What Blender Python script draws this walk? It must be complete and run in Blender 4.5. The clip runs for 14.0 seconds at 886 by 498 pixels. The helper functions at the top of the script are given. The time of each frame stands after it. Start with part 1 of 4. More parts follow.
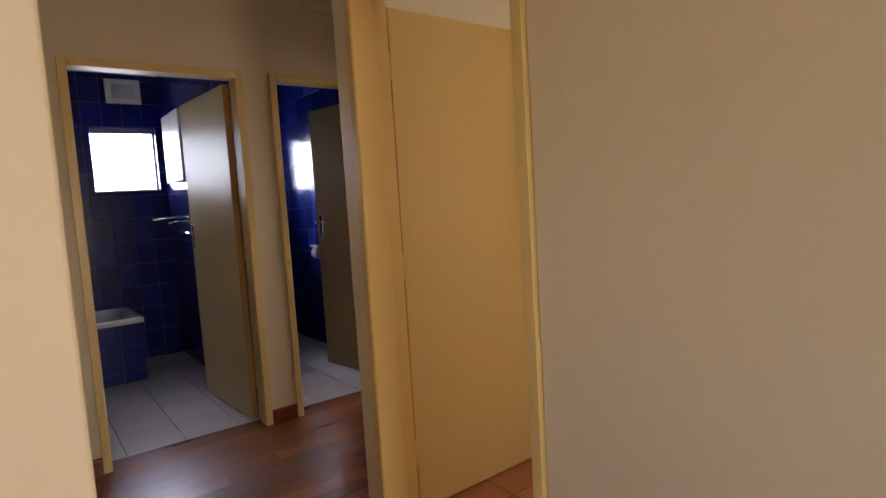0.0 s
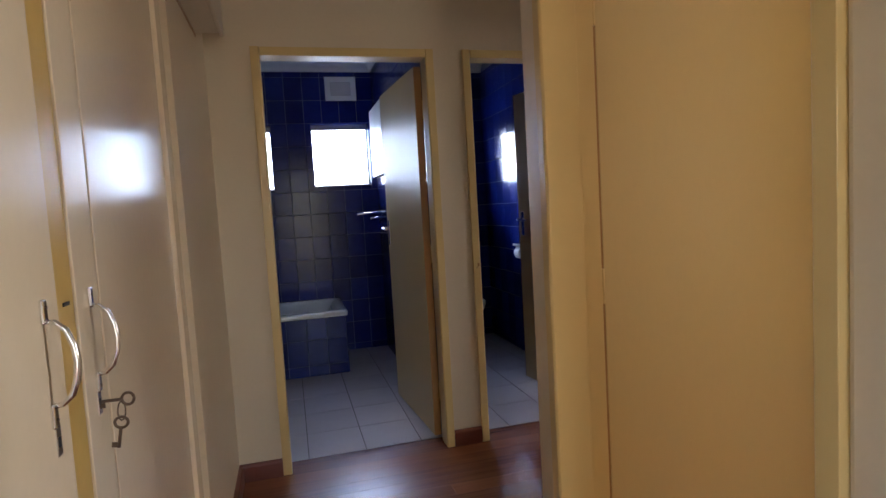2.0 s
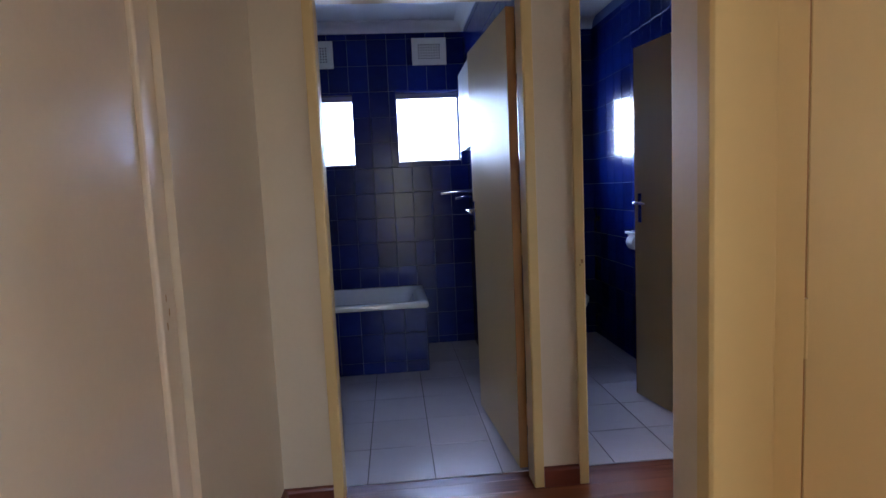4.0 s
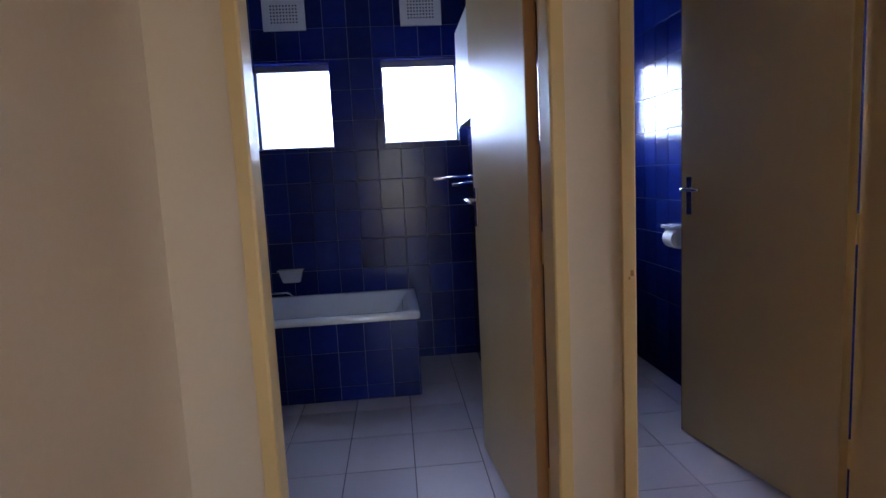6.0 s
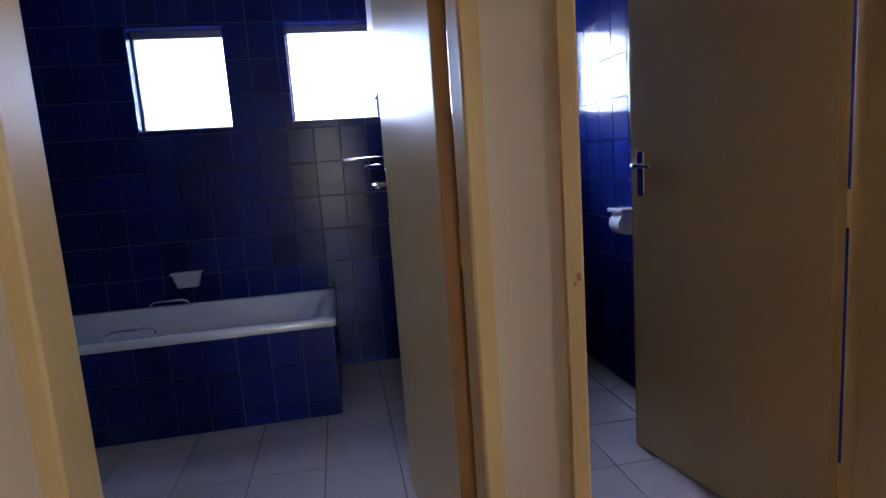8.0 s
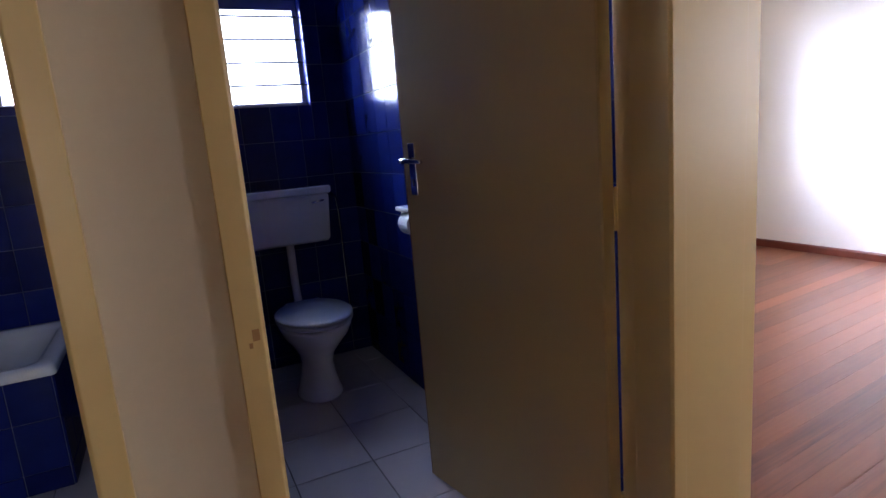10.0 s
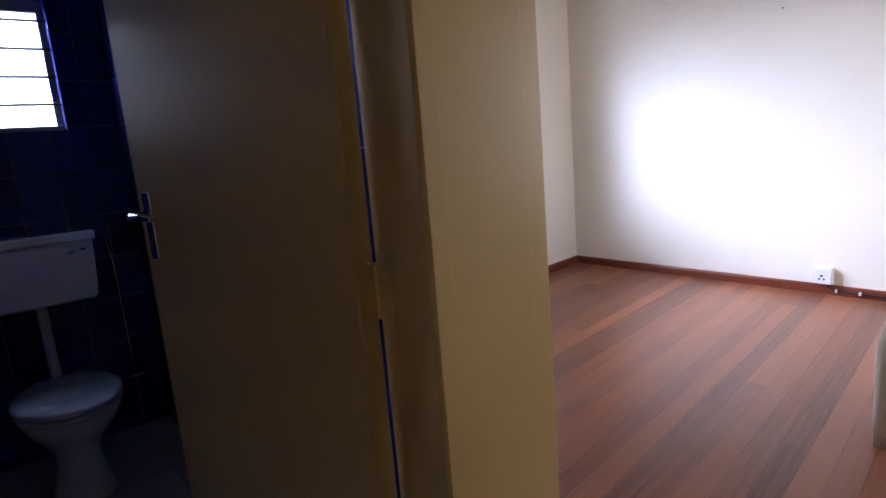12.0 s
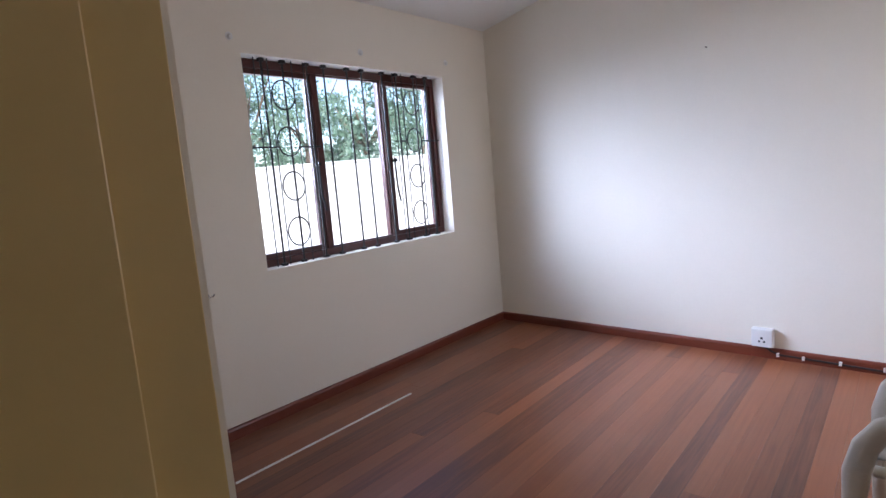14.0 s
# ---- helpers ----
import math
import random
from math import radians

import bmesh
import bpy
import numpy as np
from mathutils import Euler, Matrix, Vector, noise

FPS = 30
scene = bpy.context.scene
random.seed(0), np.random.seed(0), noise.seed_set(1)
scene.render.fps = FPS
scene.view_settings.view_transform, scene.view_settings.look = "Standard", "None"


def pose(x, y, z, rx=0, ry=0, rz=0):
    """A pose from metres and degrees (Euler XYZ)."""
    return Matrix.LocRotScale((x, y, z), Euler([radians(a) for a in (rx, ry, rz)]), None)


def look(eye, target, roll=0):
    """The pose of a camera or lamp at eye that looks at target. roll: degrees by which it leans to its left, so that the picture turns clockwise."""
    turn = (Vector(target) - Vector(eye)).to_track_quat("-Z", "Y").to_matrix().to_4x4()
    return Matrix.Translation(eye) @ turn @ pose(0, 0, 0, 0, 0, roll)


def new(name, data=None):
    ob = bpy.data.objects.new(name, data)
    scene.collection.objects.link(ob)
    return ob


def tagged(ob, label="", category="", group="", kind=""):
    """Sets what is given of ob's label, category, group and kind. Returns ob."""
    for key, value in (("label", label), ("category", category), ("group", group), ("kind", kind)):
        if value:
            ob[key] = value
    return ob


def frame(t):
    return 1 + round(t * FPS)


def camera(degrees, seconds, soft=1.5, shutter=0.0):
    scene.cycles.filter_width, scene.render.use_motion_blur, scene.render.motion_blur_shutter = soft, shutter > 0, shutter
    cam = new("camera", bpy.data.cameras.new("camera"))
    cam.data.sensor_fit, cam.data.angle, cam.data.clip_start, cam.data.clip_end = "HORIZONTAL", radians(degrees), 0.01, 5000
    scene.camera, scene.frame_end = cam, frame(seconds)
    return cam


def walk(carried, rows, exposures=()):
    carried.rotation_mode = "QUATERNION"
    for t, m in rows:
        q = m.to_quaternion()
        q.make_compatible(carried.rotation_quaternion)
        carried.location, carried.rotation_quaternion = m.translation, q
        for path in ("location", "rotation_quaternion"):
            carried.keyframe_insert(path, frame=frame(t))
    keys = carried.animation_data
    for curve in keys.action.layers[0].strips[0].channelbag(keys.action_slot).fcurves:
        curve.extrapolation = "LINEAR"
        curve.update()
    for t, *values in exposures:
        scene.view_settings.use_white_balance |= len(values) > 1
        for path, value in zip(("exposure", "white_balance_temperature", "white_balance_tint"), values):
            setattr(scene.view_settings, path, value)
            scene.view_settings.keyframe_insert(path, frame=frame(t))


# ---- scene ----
cam = camera(75.6, 14.0)
PATH = [
    (0, (1.005, 0.275, 1.291), (2.204, 1.866, 1.114), -3.5),
    (0.5, (1.145, 0.367, 1.303), (2.168, 2.077, 1.134), -3.5),
    (1, (1.251, 0.469, 1.293), (2.085, 2.280, 1.141), -3.5),
    (1.5, (1.309, 0.568, 1.276), (1.966, 2.452, 1.128), -3.1),
    (2, (1.377, 0.721, 1.283), (1.892, 2.648, 1.134), -3.3),
    (2.5, (1.417, 0.857, 1.275), (1.812, 2.812, 1.126), -3.1),
    (3, (1.460, 0.954, 1.280), (1.755, 2.925, 1.111), -2.8),
    (3.5, (1.496, 1.157, 1.300), (1.722, 3.134, 1.105), -3.2),
    (4, (1.571, 1.305, 1.281), (1.735, 3.288, 1.076), -2.6),
    (4.2, (1.581, 1.373, 1.278), (1.749, 3.355, 1.073), -2.6),
    (6.5, (1.699, 2.153, 1.245), (1.856, 4.130, 0.988), -2.9),
    (7, (1.726, 2.237, 1.229), (1.923, 4.208, 0.957), -2.7),
    (7.2, (1.744, 2.287, 1.218), (1.959, 4.256, 0.943), -2.9),
    (9.5, (2.154, 2.723, 1.218), (2.869, 4.555, 0.857), -5.0),
    (10, (2.245, 2.767, 1.212), (3.091, 4.541, 0.840), -4.7),
    (10.5, (2.324, 2.825, 1.220), (3.277, 4.543, 0.846), -4.5),
    (11, (2.451, 2.900, 1.230), (3.499, 4.563, 0.863), -4.3),
    (11.5, (2.536, 2.944, 1.249), (3.691, 4.536, 0.886), -4.5),
    (12, (2.633, 2.933, 1.273), (3.886, 4.449, 0.909), -4.7),
    (12.5, (2.801, 2.933, 1.296), (4.129, 4.383, 0.929), -5.1),
    (13, (2.960, 2.936, 1.312), (4.327, 4.352, 0.955), -5.1),
    (13.5, (3.109, 3.031, 1.325), (4.494, 4.438, 1.006), -4.9),
    (14, (3.278, 3.154, 1.335), (4.680, 4.558, 1.079), -4.9),
]
EXPOSURE = [(0, 2.75, 6900, 18), (1, 2.75, 6400, 15), (2, 2.72, 5800, 14), (4, 2.85, 5200, 16), (7, 3.05, 5400, 20), (9.5, 2.9, 5600, 20),
            (10.5, 2.65, 5700, 20), (11.5, 2.2, 5700, 19), (12, 2.0, 5700, 18), (12.5, 1.8, 5700, 16), (13, 1.56, 5700, 15), (14, 1.38, 5700, 15)]
walk(cam, [(t, look(eye, target, roll)) for t, eye, target, roll in PATH], EXPOSURE)

# ---- world, sun, large lights ----
world = bpy.data.worlds.new("sky_world")
scene.world = world
world.use_nodes = True
wn = world.node_tree
sky = wn.nodes.new("ShaderNodeTexSky")
sky.sky_type, sky.sun_disc = "NISHITA", False
sky.sun_elevation, sky.sun_rotation = radians(58), radians(200)
wn.nodes["Background"].inputs[1].default_value = 0.15
wn.links.new(sky.outputs[0], wn.nodes["Background"].inputs[0])

sun = new("sun", bpy.data.lights.new("sun", "SUN"))
sun.data.energy, sun.data.angle, sun.data.color = 5.0, radians(0.5), (1.0, 0.95, 0.87)
sun.matrix_world = look((0, 0, 30), (6, 16, 0))


def area_lamp(name, x, y, z, width, height, heading, watts, color):
    """Daylight lamp, in a window or added out of view, shining along heading (degrees from +y towards +x)."""
    lamp = new(name, bpy.data.lights.new(name, "AREA"))
    lamp.data.shape, lamp.data.size, lamp.data.size_y = "RECTANGLE", width, height
    lamp.data.energy, lamp.data.color = watts, color
    a = radians(heading)
    lamp.matrix_world = look((x, y, z), (x + math.sin(a), y + math.cos(a), z))
    return lamp


DAY = (0.58, 0.74, 1.0)
area_lamp("daylight_bath_a", 1.04, 6.185, 1.80, 0.47, 0.52, 180, 0.30, DAY)
area_lamp("daylight_bath_b", 1.88, 6.185, 1.80, 0.47, 0.52, 180, 0.30, DAY)
area_lamp("daylight_toilet", 2.83, 6.185, 1.77, 0.47, 0.52, 180, 0.6, DAY)
# Two lamps added in invented hall openings, only to brighten the passage.
area_lamp("hall_fill", 1.75, -2.56, 1.15, 0.6, 2.0, 0, 2.8, (1.0, 0.87, 0.68))
area_lamp("hall_side_fill", -0.82, -1.1, 1.5, 1.4, 1.2, 90, 1.3, (1.0, 0.87, 0.68))
# Lamp in an assumed, unseen window; it lights the cupboards through the doorway.
area_lamp("daylight_tile_room", 6.06, 1.08, 1.5, 0.8, 1.2, 270, 13.0, (1.0, 0.90, 0.74))
# Fill lamp added in an invented side opening to lift the bedroom's brightness.
area_lamp("bedroom_side_fill", 6.3, 1.83, 1.5, 1.4, 1.2, 0, 7.0, (1.0, 0.93, 0.88))
# unseen area lamp outside, added in place of north-west sky to brighten the bedroom
sky_fill = area_lamp("sky_fill", 3.4, 10.5, 3.4, 5.0, 4.2, 150, 175, (0.76, 0.83, 1.0))
sky_fill.data.spread = radians(85)
sky_fill.matrix_world = look((3.4, 10.5, 3.4), (5.9, 6.1, 1.35))


# ---- materials ----
def material(name, color, rough=0.5, metal=0.0, vary=0.06, grain=40.0, bump=0.08, blotch=2.5, spread=0.05, coat=0.0, per_object=0.0, stretch=(1, 1, 1), ior=1.5, gloss=0.5):
    """A painted or solid surface: colour that varies at two scales, with fine relief and uneven gloss."""
    m = bpy.data.materials.new(name)
    m.use_nodes = True
    t = m.node_tree
    b = t.nodes["Principled BSDF"]
    b.inputs["Metallic"].default_value = metal
    b.inputs["IOR"].default_value = ior
    b.inputs["Coat Weight"].default_value = coat
    b.inputs["Coat Roughness"].default_value = 0.08
    co = t.nodes.new("ShaderNodeTexCoord")
    mp = t.nodes.new("ShaderNodeMapping")
    mp.inputs["Scale"].default_value = stretch
    t.links.new(co.outputs["Object"], mp.inputs["Vector"])
    fine = t.nodes.new("ShaderNodeTexNoise")
    fine.inputs["Scale"].default_value, fine.inputs["Detail"].default_value = grain, 6
    wide = t.nodes.new("ShaderNodeTexNoise")
    wide.inputs["Scale"].default_value, wide.inputs["Detail"].default_value = blotch, 4
    for n in (fine, wide):
        t.links.new(mp.outputs[0], n.inputs["Vector"])
    mix = t.nodes.new("ShaderNodeMath")
    mix.operation = "MULTIPLY_ADD"
    mix.inputs[1].default_value = 0.5
    t.links.new(fine.outputs[0], mix.inputs[0])
    half = t.nodes.new("ShaderNodeMath")
    half.operation = "MULTIPLY"
    half.inputs[1].default_value = 0.5
    t.links.new(wide.outputs[0], half.inputs[0])
    t.links.new(half.outputs[0], mix.inputs[2])
    value = t.nodes.new("ShaderNodeMapRange")
    value.inputs[1].default_value, value.inputs[2].default_value = 0.1, 0.9
    value.inputs[3].default_value, value.inputs[4].default_value = 1 - vary, 1 + vary
    t.links.new(mix.outputs[0], value.inputs[0])
    last = value.outputs[0]
    if per_object:
        info = t.nodes.new("ShaderNodeObjectInfo")
        r = t.nodes.new("ShaderNodeMapRange")
        r.inputs[3].default_value, r.inputs[4].default_value = 1 - per_object, 1 + per_object
        t.links.new(info.outputs["Random"], r.inputs[0])
        mul = t.nodes.new("ShaderNodeMath")
        mul.operation = "MULTIPLY"
        t.links.new(last, mul.inputs[0])
        t.links.new(r.outputs[0], mul.inputs[1])
        last = mul.outputs[0]
    hsv = t.nodes.new("ShaderNodeHueSaturation")
    hsv.inputs["Color"].default_value = (*color, 1)
    t.links.new(last, hsv.inputs["Value"])
    t.links.new(hsv.outputs[0], b.inputs["Base Color"])
    rr = t.nodes.new("ShaderNodeMapRange")
    rr.inputs[1].default_value, rr.inputs[2].default_value = 0.0, 1.0
    rr.inputs[3].default_value, rr.inputs[4].default_value = max(0.02, rough - spread), rough + spread
    t.links.new(wide.outputs[0], rr.inputs[0])
    t.links.new(rr.outputs[0], b.inputs["Roughness"])
    if bump:
        bp = t.nodes.new("ShaderNodeBump")
        bp.inputs["Strength"].default_value, bp.inputs["Distance"].default_value = bump, 0.004
        t.links.new(fine.outputs[0], bp.inputs["Height"])
        t.links.new(bp.outputs[0], b.inputs["Normal"])
    b.inputs["Specular IOR Level"].default_value = gloss
    return m


def wood_floor_material(name, dark, light, rough):
    """Polished boards: each board its own tone, with grain along x, scuffs and worn gloss."""
    m = bpy.data.materials.new(name)
    m.use_nodes = True
    t = m.node_tree
    b = t.nodes["Principled BSDF"]
    co = t.nodes.new("ShaderNodeTexCoord")
    info = t.nodes.new("ShaderNodeObjectInfo")
    off = t.nodes.new("ShaderNodeVectorMath")
    off.operation = "MULTIPLY_ADD"
    off.inputs[1].default_value = (13.0, 7.0, 3.0)
    t.links.new(info.outputs["Random"], off.inputs[0])
    t.links.new(co.outputs["Object"], off.inputs[2])
    mp = t.nodes.new("ShaderNodeMapping")
    mp.inputs["Scale"].default_value = (1.1, 30, 8)
    t.links.new(off.outputs[0], mp.inputs["Vector"])
    grain = t.nodes.new("ShaderNodeTexNoise")
    grain.inputs["Scale"].default_value, grain.inputs["Detail"].default_value, grain.inputs["Distortion"].default_value = 2.2, 8, 0.6
    t.links.new(mp.outputs[0], grain.inputs["Vector"])
    ramp = t.nodes.new("ShaderNodeValToRGB")
    ramp.color_ramp.elements[0].position, ramp.color_ramp.elements[1].position = 0.12, 0.88
    ramp.color_ramp.elements[0].color, ramp.color_ramp.elements[1].color = (*dark, 1), (*light, 1)
    mix = t.nodes.new("ShaderNodeMath")
    mix.operation = "MULTIPLY_ADD"
    mix.inputs[1].default_value = 0.56
    t.links.new(grain.outputs[0], mix.inputs[0])
    rnd = t.nodes.new("ShaderNodeMath")
    rnd.operation = "MULTIPLY"
    rnd.inputs[1].default_value = 0.45
    t.links.new(info.outputs["Random"], rnd.inputs[0])
    t.links.new(rnd.outputs[0], mix.inputs[2])
    mid = ramp.color_ramp.elements.new(0.42)
    mid.color = (*(0.45 * d + 0.55 * l for d, l in zip(dark, light)), 1)
    t.links.new(mix.outputs[0], ramp.inputs[0])
    geo = t.nodes.new("ShaderNodeNewGeometry")
    scuff = t.nodes.new("ShaderNodeTexNoise")
    scuff.inputs["Scale"].default_value, scuff.inputs["Detail"].default_value = 1.9, 5
    t.links.new(geo.outputs["Position"], scuff.inputs["Vector"])
    sr = t.nodes.new("ShaderNodeMapRange")
    sr.interpolation_type = "SMOOTHSTEP"
    sr.inputs[1].default_value, sr.inputs[2].default_value = 0.40, 0.90
    sr.inputs[3].default_value, sr.inputs[4].default_value = 0.0, 0.42
    t.links.new(scuff.outputs[0], sr.inputs[0])
    dust = t.nodes.new("ShaderNodeMix")
    dust.data_type = "RGBA"
    dust.inputs["B"].default_value = (0.27, 0.15, 0.10, 1)
    t.links.new(sr.outputs[0], dust.inputs["Factor"])
    t.links.new(ramp.outputs[0], dust.inputs["A"])
    t.links.new(dust.outputs["Result"], b.inputs["Base Color"])
    rr = t.nodes.new("ShaderNodeMapRange")
    rr.inputs[1].default_value, rr.inputs[2].default_value = 0.0, 1.0
    rr.inputs[3].default_value, rr.inputs[4].default_value = rough - 0.06, rough + 0.14
    t.links.new(scuff.outputs[0], rr.inputs[0])
    t.links.new(rr.outputs[0], b.inputs["Roughness"])
    bp = t.nodes.new("ShaderNodeBump")
    bp.inputs["Strength"].default_value, bp.inputs["Distance"].default_value = 0.15, 0.002
    t.links.new(grain.outputs[0], bp.inputs["Height"])
    t.links.new(bp.outputs[0], b.inputs["Normal"])
    return m


def glass_material(name, rough):
    m = bpy.data.materials.new(name)
    m.use_nodes = True
    b = m.node_tree.nodes["Principled BSDF"]
    b.inputs["Transmission Weight"].default_value = 1.0
    b.inputs["Roughness"].default_value = rough
    b.inputs["IOR"].default_value = 1.45
    b.inputs["Base Color"].default_value = (0.97, 0.99, 1.0, 1)
    return m


WALL = material("cream_wall_paint", (0.65, 0.555, 0.395), 0.48, vary=0.05, grain=60, bump=0.10, blotch=1.8)
BEDWALL = material("pale_cream_wall_paint", (0.77, 0.72, 0.62), 0.55, vary=0.03, grain=60, bump=0.10, blotch=1.2)
FRAME = material("cream_gloss_frame_paint", (0.64, 0.47, 0.19), 0.34, vary=0.03, grain=30, bump=0.03, blotch=3, spread=0.02)
LEAF = material("cream_gloss_door_paint", (0.60, 0.45, 0.20), 0.30, vary=0.03, grain=70, bump=0.05, blotch=2.2, stretch=(1, 1, 0.25))
EDGEWOOD = material("varnished_door_edge", (0.36, 0.19, 0.06), 0.4, vary=0.15, stretch=(6, 6, 0.6))
CUPB = material("cream_gloss_cupboard_paint", (0.76, 0.65, 0.48), 0.19, vary=0.04, grain=50, bump=0.05, blotch=2.0, spread=0.04)
MULLION = material("ochre_cupboard_frame_paint", (0.56, 0.38, 0.11), 0.35, vary=0.08)
CEIL = material("white_ceiling_paint", (0.78, 0.78, 0.76), 0.6, vary=0.03)
SKIRT = material("red_brown_polished_skirting", (0.15, 0.035, 0.018), 0.3, vary=0.25, grain=14, stretch=(1.0, 1.0, 6))
BLUE = material("cobalt_glazed_tile", (0.010, 0.018, 0.140), 0.17, vary=0.25, grain=14, bump=0.06, blotch=9, spread=0.08, coat=0.0, per_object=0.3, ior=1.42, gloss=0.2)
GROUT = material("pale_blue_grout", (0.13, 0.16, 0.30), 0.8, vary=0.2)
FLOORTILE = material("white_ceramic_floor_tile", (0.50, 0.46, 0.48), 0.22, vary=0.03, grain=20, bump=0.02, blotch=5, per_object=0.04)
FLOORGROUT = material("dark_floor_grout", (0.10, 0.09, 0.09), 0.85, vary=0.2)
TERRA = material("terracotta_floor_tile", (0.42, 0.17, 0.09), 0.35, vary=0.15, grain=16, per_object=0.08)
ENAMEL = material("white_enamel", (0.80, 0.82, 0.84), 0.12, vary=0.02, bump=0.0, coat=0.5)
CERAMIC = material("white_sanitary_ceramic", (0.74, 0.76, 0.78), 0.12, vary=0.03, bump=0.0, coat=0.5)
PLASTIC = material("white_plastic", (0.74, 0.74, 0.72), 0.38, vary=0.04, bump=0.02)
CHAIRPL = material("worn_cream_white_plastic", (0.70, 0.66, 0.57), 0.42, vary=0.10, grain=24, bump=0.03)
CHROME = material("chrome", (0.75, 0.75, 0.76), 0.12, metal=1.0, vary=0.05, bump=0.0)
OLDIRON = material("dull_iron", (0.13, 0.095, 0.07), 0.42, metal=0.9, vary=0.25)
STEELWIN = material("grey_painted_steel_window", (0.22, 0.22, 0.26), 0.4, vary=0.12)
DARKWOOD = material("dark_red_brown_window_wood", (0.075, 0.020, 0.015), 0.32, vary=0.25, grain=18, stretch=(1, 1, 0.3))
BLACKIRON = material("black_painted_iron", (0.012, 0.012, 0.014), 0.42, vary=0.3)
BLACK = material("black_rubber", (0.015, 0.015, 0.016), 0.6, vary=0.2)
PAPER = material("white_toilet_paper", (0.82, 0.82, 0.80), 0.9, vary=0.04, bump=0.2)
SEAT = material("grey_white_toilet_seat", (0.52, 0.55, 0.60), 0.25, vary=0.05, bump=0.0)
WOODBOX = material("white_painted_boxing", (0.72, 0.66, 0.55), 0.4, vary=0.06)
PLANK = wood_floor_material("red_brown_floorboard", (0.062, 0.016, 0.010), (0.32, 0.110, 0.044), 0.30)
POLISHED = wood_floor_material("red_brown_polished_floorboard", (0.062, 0.016, 0.010), (0.32, 0.110, 0.044), 0.19)
GAP = material("dark_floor_gap", (0.02, 0.010, 0.006), 0.8)
GLASS = glass_material("window_glass", 0.0)
FROST = glass_material("frosted_glass", 0.35)
OUTGROUND = material("pale_sunlit_paving", (0.56, 0.53, 0.48), 0.85, vary=0.12, grain=6, blotch=0.3)
BARK = material("brown_bark", (0.12, 0.08, 0.05), 0.9, vary=0.3, grain=12, bump=0.6)
FOLIAGE = material("green_leaf", (0.10, 0.16, 0.10), 0.5, vary=0.3, grain=3, bump=0.0)


# ---- mesh helpers ----
def link_mesh(name, bm, mat, parent=None, label="", smooth=False, bevel=0.0, segments=2):
    me = bpy.data.meshes.new(name)
    bm.to_mesh(me)
    bm.free()
    me.materials.append(mat)
    if smooth:
        for p in me.polygons:
            p.use_smooth = True
    ob = new(name, me)
    if parent:
        ob.parent = parent
    if label:
        ob["label"] = label
    if bevel:
        mod = ob.modifiers.new("bevel", "BEVEL")
        mod.width, mod.segments, mod.limit_method, mod.angle_limit = bevel, segments, "ANGLE", radians(40)
    return ob


part = link_mesh


def thing(name, label, category, group="", kind="", at=(0, 0, 0), rz=0):
    ob = new(name)
    ob.empty_display_size = 0.05
    ob.matrix_world = pose(*at, 0, 0, rz)
    return tagged(ob, label, category, group, kind)


def setting(name, bm, mat, label, category, bevel=0.0):
    return tagged(link_mesh(name, bm, mat, bevel=bevel), label, category, "", "structure")


def box(x0, x1, y0, y1, z0, z1, bm=None):
    bm = bm or bmesh.new()
    v = [bm.verts.new((x, y, z)) for z in (z0, z1) for x, y in ((x0, y0), (x1, y0), (x1, y1), (x0, y1))]
    for f in ((3, 2, 1, 0), (4, 5, 6, 7), (0, 1, 5, 4), (1, 2, 6, 5), (2, 3, 7, 6), (3, 0, 4, 7)):
        bm.faces.new([v[i] for i in f])
    return bm


def prism(points, z0, z1, bm=None):
    """A plan outline, anticlockwise, raised from z0 to z1."""
    bm = bm or bmesh.new()
    lo = [bm.verts.new((x, y, z0)) for x, y in points]
    hi = [bm.verts.new((x, y, z1)) for x, y in points]
    n = len(points)
    bm.faces.new(hi)
    bm.faces.new(lo[::-1])
    for i in range(n):
        j = (i + 1) % n
        bm.faces.new((lo[i], lo[j], hi[j], hi[i]))
    return bm


def tube(points, radius, sides=10, bm=None, closed=False):
    """A round bar along points; radius is one number, or one for each point."""
    bm = bm or bmesh.new()
    pts = [Vector(p) for p in points]
    rad = radius if isinstance(radius, (list, tuple)) else [radius] * len(pts)
    rings, up = [], None
    for i, p in enumerate(pts):
        a = pts[i - 1] if i or closed else p
        c = pts[(i + 1) % len(pts)] if i < len(pts) - 1 or closed else p
        d = (c - a).normalized()
        if up is None:
            up = d.orthogonal().normalized()
        up = (up - d * up.dot(d)).normalized()
        side = d.cross(up)
        rings.append([bm.verts.new(p + rad[i] * (math.cos(k * math.tau / sides) * up + math.sin(k * math.tau / sides) * side)) for k in range(sides)])
    n = len(rings)
    for i in range(n if closed else n - 1):
        a, c = rings[i], rings[(i + 1) % n]
        for k in range(sides):
            bm.faces.new((a[k], a[(k + 1) % sides], c[(k + 1) % sides], c[k]))
    if not closed:
        bm.faces.new(rings[0][::-1])
        bm.faces.new(rings[-1])
    return bm


